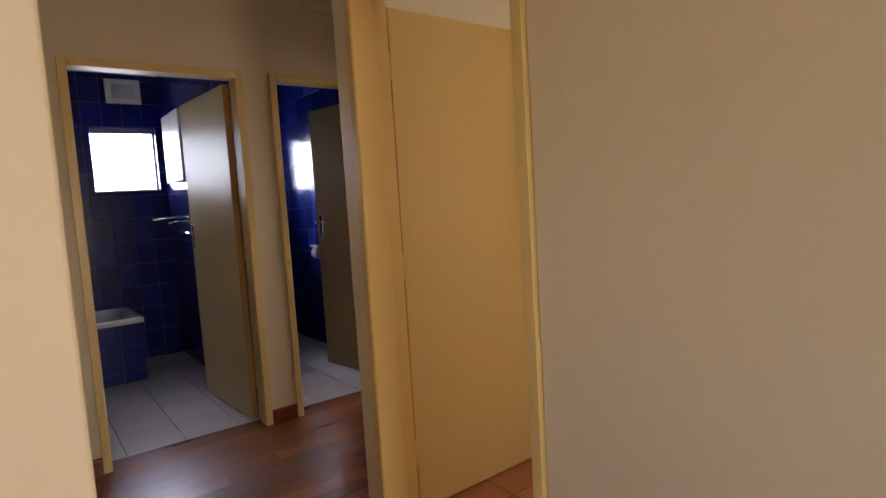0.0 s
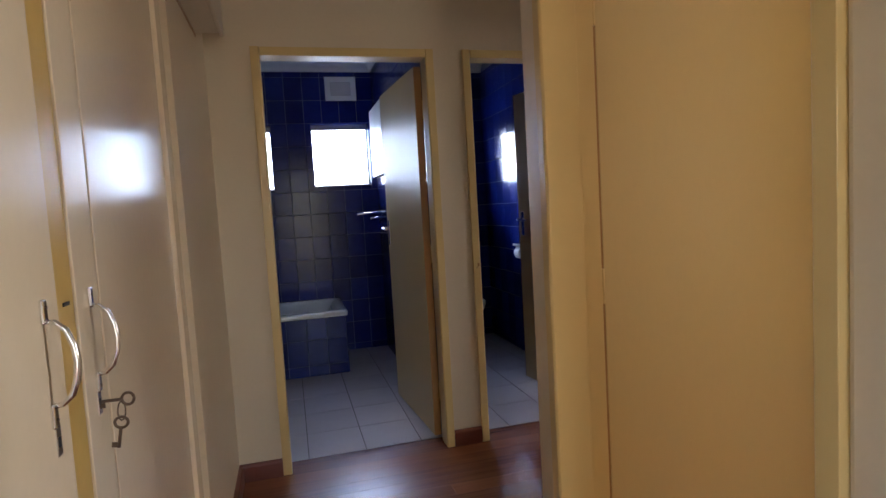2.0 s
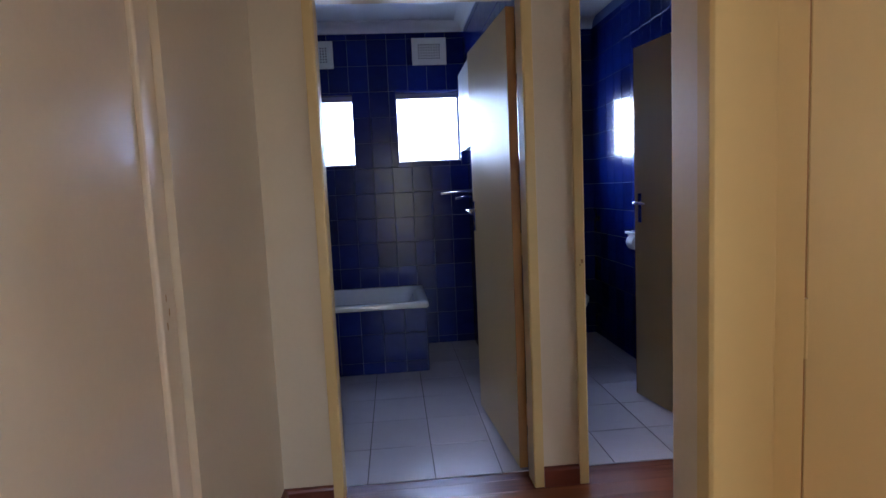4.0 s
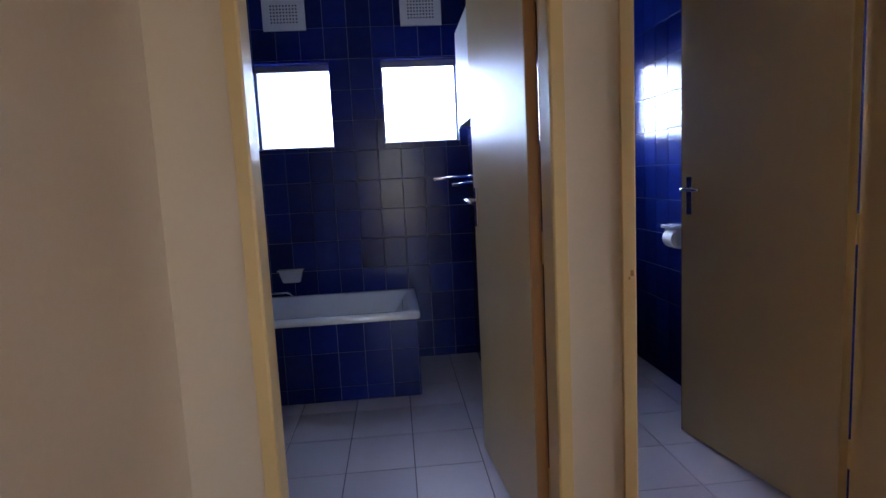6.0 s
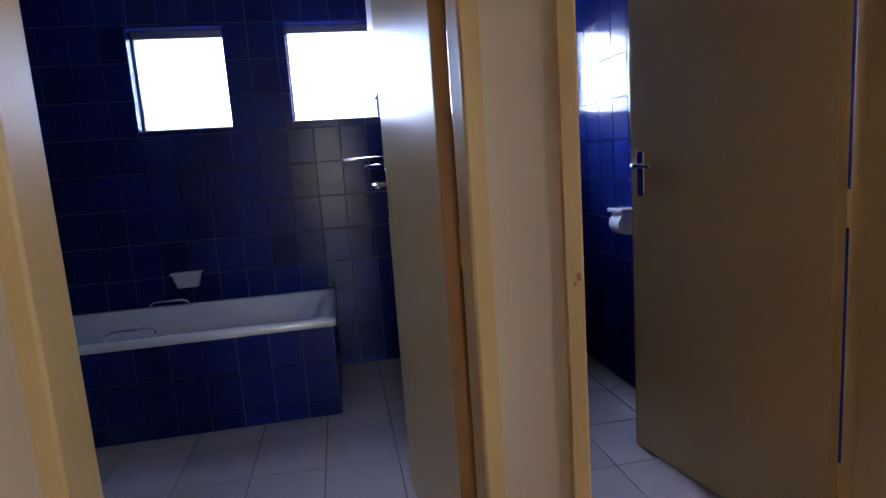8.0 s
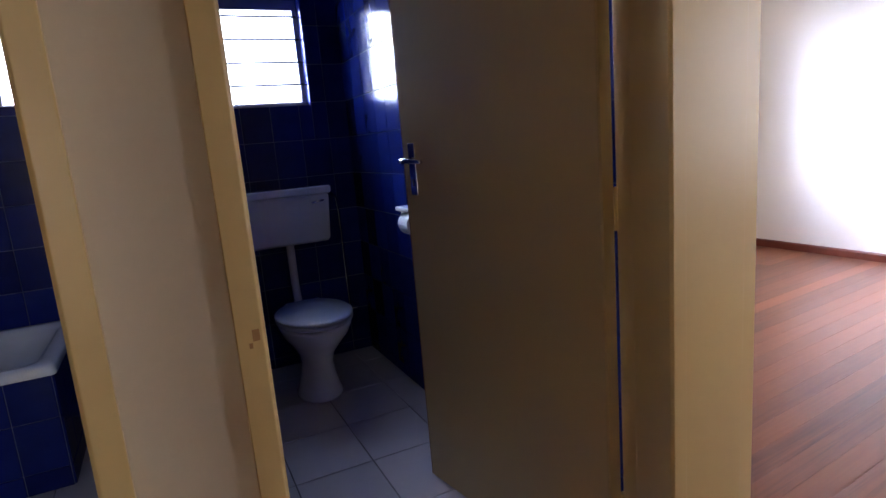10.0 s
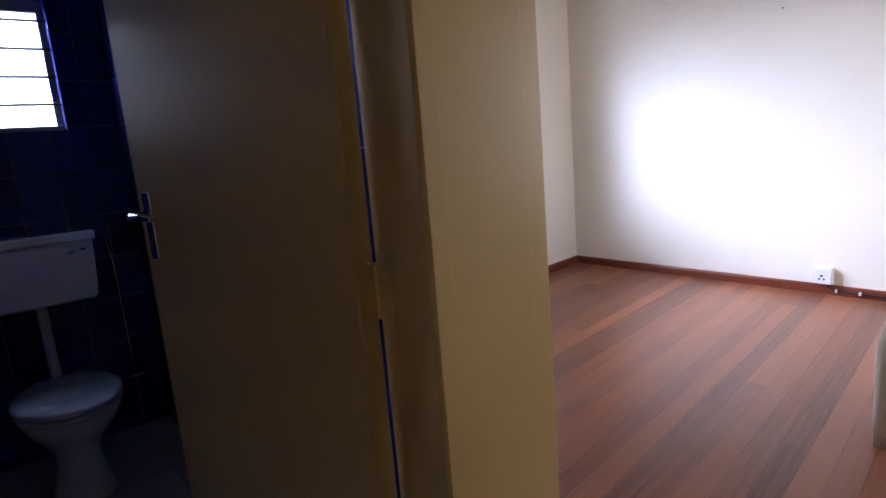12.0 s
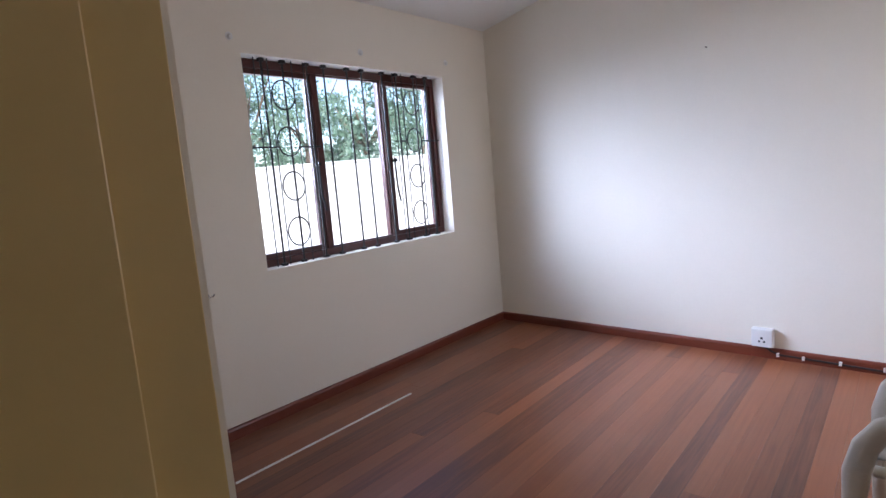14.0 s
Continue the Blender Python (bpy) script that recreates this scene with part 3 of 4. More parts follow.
for y, z in ((1.640, 1.055), (1.652, 1.02), (1.636, 0.99)):
    part("paint_chip", box(0.0122, 0.0128, y, y + 0.004, z, z + 0.018), EDGEWOOD, cup, "chipped paint showing timber")
part("latch_slot", box(-0.0028, -0.001, 0.732, 0.758, 1.160, 1.166), BLACK, cup)
key("cupboard_key", "dull iron key in the cupboard lock", (CUPX + 0.012, 1.842, 0.972), False)
ring_thing = thing("key_ring", "small iron ring joining two keys", "key ring", at=(CUPX + 0.034, 1.842, 0.951))
part("ring", tube([(0.004 * math.cos(k * math.tau / 14), 0.009 * math.cos(k * math.tau / 14), 0.017 * math.sin(k * math.tau / 14)) for k in range(14)], 0.0014, 6, closed=True), OLDIRON, ring_thing, smooth=True)
key("hanging_key", "dull iron key hanging from the key ring", (CUPX + 0.034, 1.842, 0.939), True)

boxing = thing("meter_box", "white painted meter box high on the passage wall", "meter box", at=(LEFT, 3.335, 2.060))
part("body", box(0.002, 0.095, -0.72, 0.0, 0.0, 0.36), WOODBOX, boxing, bevel=0.003)
part("lid", box(0.097, 0.112, -0.735, 0.012, -0.008, 0.37), WOODBOX, boxing, bevel=0.004)
part("back_board", box(-0.001, 0.0018, -0.74, 0.015, -0.012, 0.38), EDGEWOOD, boxing, "dark timber back board")


# ---- wall and ceiling vents ----
def vent(name, label, m, w, h, mat, nx, ny):
    """A plastic air vent: rim, backing and rows of small square openings between bars. It faces -y."""
    ob = tagged(new(name), label, "air vent")
    ob.matrix_world = m
    part("backing", box(-w / 2 + 0.01, w / 2 - 0.01, -0.004, 0.0, 0.01, h - 0.01), BLACK, ob)
    for x0, x1, z0, z1 in ((-w / 2, w / 2, 0, 0.042), (-w / 2, w / 2, h - 0.042, h), (-w / 2, -w / 2 + 0.045, 0.042, h - 0.042), (w / 2 - 0.045, w / 2, 0.042, h - 0.042)):
        part("rim", box(x0, x1, -0.016, 0.0, z0, z1), mat, ob)
    gx, gz = (w - 0.09) / nx, (h - 0.084) / ny
    for i in range(nx + 1):
        x = -w / 2 + 0.045 + i * gx
        part("bar", box(x - gx * 0.23, x + gx * 0.23, -0.013, -0.005, 0.042, h - 0.042), mat, ob)
    for k in range(ny + 1):
        z = 0.042 + k * gz
        part("slat", box(-w / 2 + 0.045, w / 2 - 0.045, -0.011, -0.006, z - gz * 0.23, z + gz * 0.23), mat, ob)
    return ob


TF = BACK - 0.008
vent("air_vent", "white plastic air vent on blue tiles", pose(1.919, TF, 2.286), 0.275, 0.21, PLASTIC, 9, 6)["group"] = "bathroom vents"
vent("air_vent", "white plastic air vent on blue tiles", pose(1.019, TF, 2.277), 0.275, 0.21, PLASTIC, 9, 6)["group"] = "bathroom vents"
vent("air_vent", "cream painted air vent above the toilet door", pose(2.66, END, 2.490), 0.22, 0.13, WALL, 7, 5)


# ---- bathroom and toilet windows ----
def steel_window(name, x0, x1, z0, z1, louvres):
    ob = tagged(new(name), "small steel window with obscured glass in a tiled reveal", "window", "", "structure")
    y = BACK + 0.085
    f = 0.026 if louvres else 0.014
    for a, b, c, d in ((x0, x1, z0, z0 + f), (x0, x1, z1 - f - 0.03, z1), (x0, x0 + f, z0 + f, z1 - f), (x1 - f, x1, z0 + f, z1 - f)):
        part("window_frame", box(a, b, y, y + 0.035, c, d), STEELWIN, ob, bevel=0.003)
    pane = part("pane", box(x0 + f, x1 - f, y + 0.016, y + 0.021, z0 + f, z1 - f - 0.03), FROST, ob)
    pane.visible_shadow = False
    part("window_sill", box(x0, x1, BACK - 0.006, y, z0 - 0.004, z0 + 0.004), ENAMEL if not louvres else STEELWIN, ob)
    for side in (x0, x1):
        part("reveal", box(side - 0.003, side + 0.003, BACK - 0.006, y, z0, z1), BLUE, ob, "blue tiled reveal")
    part("reveal_head", box(x0, x1, BACK - 0.006, y, z1 - 0.003, z1 + 0.003), BLUE, ob, "blue tiled reveal")
    if louvres:
        for k in range(4):
            z = z0 + 0.12 + k * 0.12
            part("guard_bar", tube([(x0, y - 0.012, z), (x1, y - 0.012, z)], 0.006, 6), BLACKIRON, ob)
        part("catch", tube([(x0 + 0.12, y - 0.002, z0 + 0.02), (x0 + 0.15, y - 0.03, z0 + 0.03), (x0 + 0.19, y - 0.03, z0 + 0.03)], 0.005, 6), CHROME, ob, "chrome catch")
    return ob


steel_window("window_1", *W1, False)
steel_window("window_2", *W2, False)
steel_window("window_3", *W3, True)


# ---- bathroom things ----
def bath_tub():
    x0, x1, y0, y1, top = BATHL + 0.004, 1.782, 5.266, BACK - 0.012, 0.505
    ob = thing("bath_tub", "white enamel bath set in a dark blue tiled surround", "bath tub", at=(0, 0, 0))
    bm = bmesh.new()
    def ring(inset_x0, inset_x1, inset_y, r, z):
        a0, a1, b0, b1 = x0 + inset_x0, x1 - inset_x1, y0 + inset_y, y1 - inset_y
        pts = []
        for cx, cy, s in ((a1 - r, b1 - r, 0), (a0 + r, b1 - r, 90), (a0 + r, b0 + r, 180), (a1 - r, b0 + r, 270)):
            for k in range(7):
                a = radians(s + k * 15)
                pts.append(bm.verts.new((cx + r * math.cos(a), cy + r * math.sin(a), z)))
        return pts
    rows = [ring(0.004, 0.004, 0.004, 0.022, top - 0.042), ring(0, 0, 0, 0.024, top - 0.034), ring(0, 0, 0, 0.024, top - 0.012), ring(0.008, 0.008, 0.008, 0.024, top), ring(0.05, 0.055, 0.05, 0.09, top), ring(0.065, 0.075, 0.062, 0.10, top - 0.012), ring(0.10, 0.20, 0.10, 0.13, top - 0.20), ring(0.15, 0.34, 0.14, 0.14, top - 0.36), ring(0.24, 0.46, 0.22, 0.12, top - 0.39)]
    for a, b in zip(rows, rows[1:]):
        for k in range(28):
            bm.faces.new((a[k], a[(k + 1) % 28], b[(k + 1) % 28], b[k]))
    bm.faces.new(rows[-1])
    bmesh.ops.recalc_face_normals(bm, faces=bm.faces)
    part("tub", bm, ENAMEL, ob, smooth=True)
    part("surround_front", box(x0, x1 - 0.022, y0 + 0.024, y0 + 0.10, 0.0, top - 0.043), GROUT, ob, "blue tiled front")
    part("surround_end", box(x1 - 0.10, x1 - 0.0225, y0 + 0.10, y1, 0.0, top - 0.043), GROUT, ob, "blue tiled end")
    for y in (y0 + 0.05, y1 - 0.05):
        s = 1 if y < 5.6 else -1
        part("grip", tube([(0.72, y, top - 0.002), (0.725, y + s * 0.004, top + 0.022), (0.75, y + s * 0.006, top + 0.034), (0.90, y + s * 0.006, top + 0.034), (0.93, y + s * 0.004, top + 0.022), (0.94, y, top - 0.002)], 0.007, 8), CHROME, ob, "chrome grip rail", smooth=True)
    return ob, (x0, x1, y0, y1, top)


tub, TUB = bath_tub()

soap = thing("soap_dish", "white ceramic soap dish on blue tiles", "soap dish", at=(0.935, TF, 0.600))
bm = bmesh.new()
bmesh.ops.create_cube(bm, size=1, matrix=pose(0, -0.032, 0.045) @ Matrix.Diagonal((0.165, 0.064, 0.09, 1)))
for v in bm.verts:
    if v.co.z < 0.04:
        v.co.x *= 0.72
        v.co.y *= 0.7
part("dish", bm, CERAMIC, soap, bevel=0.012)
part("lip", box(-0.087, 0.087, -0.07, 0.0, 0.084, 0.094), CERAMIC, soap, bevel=0.004)

cab = thing("bathroom_cabinet", "white wall cabinet on blue tiles beside the window", "cabinet", at=(BATHR - 0.009, 5.07, 1.55))
part("body", box(-0.118, 0.0, -0.27, 0.27, 0.0, 0.51), PLASTIC, cab, bevel=0.004)
for y0, y1 in ((-0.269, -0.002), (0.002, 0.269)):
    part("door", box(-0.134, -0.120, y0, y1, -0.006, 0.516), PLASTIC, cab, bevel=0.003)

rail = thing("towel_rail", "chrome swing-arm towel rail on blue tiles", "towel rail", at=(BATHR - 0.009, 5.22, 1.25))
part("bracket", box(-0.03, 0.0, -0.02, 0.02, -0.05, 0.04), CHROME, rail, bevel=0.004)
for dy, dz, n in ((-0.13, 0.012, 0.31), (-0.22, -0.022, 0.22)):
    part("arm", tube([(-0.02, 0.0, dz), (-n * 0.6, dy * 0.5, dz), (-n, dy, dz - 0.004)], [0.008, 0.008, 0.007], 8), CHROME, rail, smooth=True)


# ---- toilet ----
def toilet():
    cx, cy = 2.815, 5.50
    ob = thing("toilet", "white ceramic toilet with low cistern and grey seat", "toilet", at=(cx, cy, 0))
    prof = [(0.118, 0.0, 0.06), (0.120, 0.012, 0.06), (0.104, 0.05, 0.06), (0.088, 0.12, 0.055), (0.082, 0.18, 0.045), (0.092, 0.23, 0.03), (0.128, 0.29, 0.01), (0.165, 0.345, -0.005), (0.180, 0.385, -0.01), (0.182, 0.400, -0.01), (0.172, 0.405, -0.01)]
    part("bowl", lathe(prof, 32, sx=0.96, sy=1.28), CERAMIC, ob, smooth=True)
    part("outlet", tube([(0, 0.10, 0.20), (0, 0.22, 0.19), (0, 0.40, 0.19), (0, 0.52, 0.19)], 0.055, 14), CERAMIC, ob, smooth=True)
    seat = [(0.180, 0.408, -0.012), (0.188, 0.411, -0.012), (0.190, 0.420, -0.012), (0.184, 0.426, -0.012)]
    part("seat", lathe(seat, 36, sx=0.97, sy=1.30), SEAT, ob, smooth=True)
    lid = [(0.182, 0.429, -0.008), (0.190, 0.432, -0.008), (0.191, 0.441, -0.008), (0.180, 0.449, -0.008), (0.10, 0.453, -0.008)]
    part("lid", lathe(lid, 36, sx=0.97, sy=1.30), SEAT, ob, smooth=True)
    for x in (-0.07, 0.07):
        part("hinge", tube([(x - 0.02, 0.225, 0.435), (x + 0.02, 0.225, 0.435)], 0.011, 10), SEAT, ob, smooth=True)
    bm = bmesh.new()
    rows = [(0.195, 0.075, 0.728), (0.212, 0.085, 0.742), (0.226, 0.094, 0.99)]
    rings = [[bm.verts.new((sx * a, 0.385 + sy * b, z)) for sx, sy in ((-1, -1), (1, -1), (1, 1), (-1, 1))] for a, b, z in rows]
    for lo, hi in zip(rings, rings[1:]):
        for k in range(4):
            bm.faces.new((lo[k], lo[(k + 1) % 4], hi[(k + 1) % 4], hi[k]))
    bm.faces.new(rings[0][::-1])
    bm.faces.new(rings[-1])
    cis = part("cistern", bm, CERAMIC, ob, bevel=0.016, segments=3)
    part("cistern_lid", box(-0.236, 0.236, 0.278, 0.492, 0.988, 1.030), CERAMIC, cis, bevel=0.013, segments=3)
    part("flush_lever", tube([(0.185, 0.302, 0.955), (0.185, 0.275, 0.955), (0.18, 0.270, 0.955), (0.12, 0.270, 0.945)], 0.006, 8), CHROME, cis, "chrome flush lever", smooth=True)
    part("flush_pipe", tube([(0, 0.375, 0.73), (0, 0.37, 0.50), (0, 0.34, 0.42), (0, 0.26, 0.36), (0, 0.14, 0.34)], 0.021, 12), PLASTIC, ob, "white plastic flush pipe", smooth=True)
    part("supply_pipe", tube([(0.22, 0.38, 0.975), (0.26, 0.41, 0.98), (0.30, 0.45, 0.95), (0.315, 0.47, 0.85), (0.32, 0.485, 0.55), (0.325, 0.49, 0.30)], 0.007, 8), CHROME, ob, "thin supply pipe", smooth=True)
    part("stop_valve", tube([(0.325, 0.52, 0.29), (0.325, 0.45, 0.29)], 0.014, 10), CHROME, ob, "chrome stop valve")
    part("stop_valve_tap", tube([(0.295, 0.45, 0.29), (0.355, 0.45, 0.29)], 0.008, 8), CHROME, ob)
    return ob


toilet()
holder = thing("toilet_roll_holder", "white ceramic toilet roll holder on blue tiles", "toilet roll holder", at=(TOIR - 0.008, 5.04, 0.87))
part("hood", box(-0.11, 0.0, -0.075, 0.075, 0.055, 0.075), CERAMIC, holder, bevel=0.006)
for y in (-0.068, 0.068):
    part("arm", box(-0.085, 0.0, y - 0.007, y + 0.007, -0.03, 0.054), CERAMIC, holder, bevel=0.004)
part("spindle", tube([(-0.06, -0.064, 0.0), (-0.06, 0.064, 0.0)], 0.009, 8), PLASTIC, holder)
roll = thing("toilet_roll", "white toilet paper roll in its holder", "toilet roll", at=(TOIR - 0.068, 5.04, 0.87))
part("paper", tube([(0, -0.05, 0.0), (0, 0.05, 0.0)], 0.052, 24), PAPER, roll)


# ---- bedroom window, bars and catches ----
def bedroom_window():
    x0, x1, z0, z1 = BW
    ob = tagged(new("window_4"), "dark red-brown timber window with three casements", "window", "", "structure")
    ob.matrix_world = SKEW
    y = BY1 + 0.10
    def bar(name, a, b, c, d, ya, yb, parent=ob):
        return part(name, box(a, b, ya, yb, c, d), DARKWOOD, parent, bevel=0.003)
    bar("window_frame", x0, x1, z0, z0 + 0.05, y, y + 0.07)
    bar("window_frame", x0, x1, z1 - 0.05, z1, y, y + 0.07)
    m1, m2 = 5.41, 6.025
    for a, b in ((x0, x0 + 0.035), (m1 - 0.024, m1 + 0.024), (m2 - 0.024, m2 + 0.024), (x1 - 0.045, x1)):
        bar("window_post", a, b, z0 + 0.05, z1 - 0.05, y, y + 0.07)
    for k, (a, b) in enumerate(((x0 + 0.035, m1 - 0.024), (m1 + 0.024, m2 - 0.024), (m2 + 0.024, x1 - 0.045))):
        ya = y + 0.015
        e = 0.032 if k != 1 else 0.010
        for p, q, r, s in ((a, b, z0 + 0.05, z0 + 0.05 + e), (a, b, z1 - 0.05 - e, z1 - 0.05), (a, a + e, z0 + 0.05 + e, z1 - 0.05 - e), (b - e, b, z0 + 0.05 + e, z1 - 0.05 - e)):
            bar("casement_frame", p, q, r, s, ya, ya + 0.04)
        pane = part("pane", box(a + e, b - e, ya + 0.018, ya + 0.022, z0 + 0.05 + e, z1 - 0.05 - e), GLASS, ob)
        pane.visible_shadow = False
    for x in (m1 - 0.045, m2 + 0.045):
        st = part("stay", tube([(x, y - 0.012, z0 + 0.62), (x, y - 0.02, z0 + 0.40), (x + 0.02, y - 0.02, z0 + 0.30)], 0.007, 8), BLACKIRON, ob, "black iron casement catch")
        part("stay_knob", tube([(x, y - 0.03, z0 + 0.60), (x, y + 0.0, z0 + 0.60)], 0.012, 8), BLACKIRON, ob)
    part("window_sill", box(x0, x1, BY1 - 0.004, y, z0 - 0.004, z0 + 0.006), BEDWALL, ob, "painted sill")
    return m1, m2


M1, M2 = bedroom_window()


def burglar_bars():
    """Black iron bars with rings, fixed inside the reveal."""
    x0, x1, z0, z1 = BW
    ob = thing("burglar_bars", "black iron burglar bars with ring ornaments in the window", "window bars", at=(0, 0, 0))
    ob.matrix_world = SKEW
    y = BY1 + 0.05
    for x in (5.00, 5.145, 5.32, 5.455, 5.65, 5.78, 5.975, 6.115, 6.305, 6.443):
        b = part("bar", tube([(x, y, z0 - 0.002), (x, y, z1 + 0.002)], 0.0065, 8), BLACKIRON, ob)
        for z, s in ((z0 + 0.012, 1), (z1 - 0.012, -1)):
            part("bar_foot", box(x - 0.016, x + 0.016, y - 0.012, y + 0.012, z - 0.010, z + 0.010), BLACKIRON, b)
    for a, b, mid, cross in ((x0 + 0.01, 5.37, 5.130, 1.580), (6.06, x1 - 0.05, 6.262, 1.607)):
        part("cross_bar", tube([(a, y, cross), (mid - 0.08, y, cross)], 0.0055, 8), BLACKIRON, ob)
        part("cross_bar", tube([(mid + 0.08, y, cross), (b, y, cross)], 0.0055, 8), BLACKIRON, ob)
        for z in (1.885, 1.612, 1.346, 1.070):
            part("ring", tube([(mid + 0.080 * math.cos(k * math.tau / 24), y - 0.004, z + 0.086 * math.sin(k * math.tau / 24)) for k in range(24)], 0.005, 6, closed=True), BLACKIRON, ob)
        for s in (-0.175, -0.085, 0.085, 0.17):
            part("thin_bar", tube([(mid + s, y + 0.004, z0), (mid + s, y + 0.004, z1)], 0.004, 6), BLACKIRON, ob)
    return ob


burglar_bars()

# ---- bedroom things ----
sock = thing("wall_socket", "white plastic double wall socket box above skirting", "socket", at=(BX1, 4.245, 0.078))
part("box", box(-0.045, 0.0, -0.062, 0.062, 0.0, 0.118), PLASTIC, sock, bevel=0.004)
part("face_plate", box(-0.052, -0.0455, -0.060, 0.060, 0.002, 0.116), PLASTIC, sock, bevel=0.003)
for dy in (-0.014, 0.014):
    part("pin_hole", box(-0.0535, -0.0522, dy - 0.006, dy + 0.006, 0.03, 0.042), BLACK, sock)
part("pin_hole", box(-0.0535, -0.0522, -0.007, 0.007, 0.052, 0.066), BLACK, sock)
for dy in (-0.016, 0.016):
    part("switch", box(-0.056, -0.0522, dy - 0.010, dy + 0.010, 0.082, 0.102), PLASTIC, sock, "rocker switch", bevel=0.001)

cable = thing("cable", "dark cable clipped along the skirting board", "cable", at=(0, 0, 0))
pts = [(BX1 - 0.03, 4.23, 0.08), (BX1 - 0.022, 4.20, 0.05), (BX1 - 0.024, 4.15, 0.034), (BX1 - 0.024, 3.9, 0.030), (BX1 - 0.026, 3.6, 0.024), (BX1 - 0.024, 3.2, 0.030), (BX1 - 0.024, 2.6, 0.026), (BX1 - 0.024, 2.0, 0.03)]
part("lead", tube(pts, 0.006, 8), BLACK, cable, smooth=True)
for y in (4.16, 4.02, 3.83, 3.62, 3.40, 3.1):
    part("clip", box(BX1 - 0.033, BX1 - 0.017, y - 0.007, y + 0.007, 0.022, 0.044), PLASTIC, cable, "white cable clip")

stick = thing("white_rod", "thin white plastic rod lying on the floorboards", "rod", at=(0, 0, 0.0055))
part("rod", tube([(4.30, 5.66, 0.0), (5.50, 5.77, 0.0)], 0.0055, 8), PLASTIC, stick)

hook = thing("wall_hook", "small chrome hook on the bedroom wall", "hook", at=(4.468, BY1, 0.806))
hook.matrix_world = SKEW @ hook.matrix_world
part("plate", box(-0.010, 0.010, -0.003, 0.0, -0.012, 0.012), CHROME, hook)
part("stem", tube([(0, 0, 0), (0.0, -0.022, 0.0), (0.010, -0.036, 0.004), (0.022, -0.036, 0.014)], 0.0045, 8), CHROME, hook, smooth=True)
for x, z in ((4.787, 2.172), (5.745, 2.188), (6.652, 2.203)):
    h = thing("plaster_patch", "grey filled fixing hole above the window", "wall plug", group="fixing holes", at=(x, BY1, z))
    h.matrix_world = SKEW @ h.matrix_world
    part("filler", tube([(0, 0.001, 0), (0, -0.004, 0)], 0.022, 14), CEIL, h)
    part("plug", tube([(0, -0.004, -0.004), (0, -0.012, -0.004), (0, -0.018, -0.006)], [0.015, 0.014, 0.009], 10), PLASTIC, h)
nail = thing("nail", "small dark nail with a scratch on the wall", "nail", at=(BX1, 4.555, 2.00))
part("shank", tube([(0, 0, 0.0), (-0.02, 0, 0.0)], 0.004, 6), OLDIRON, nail)


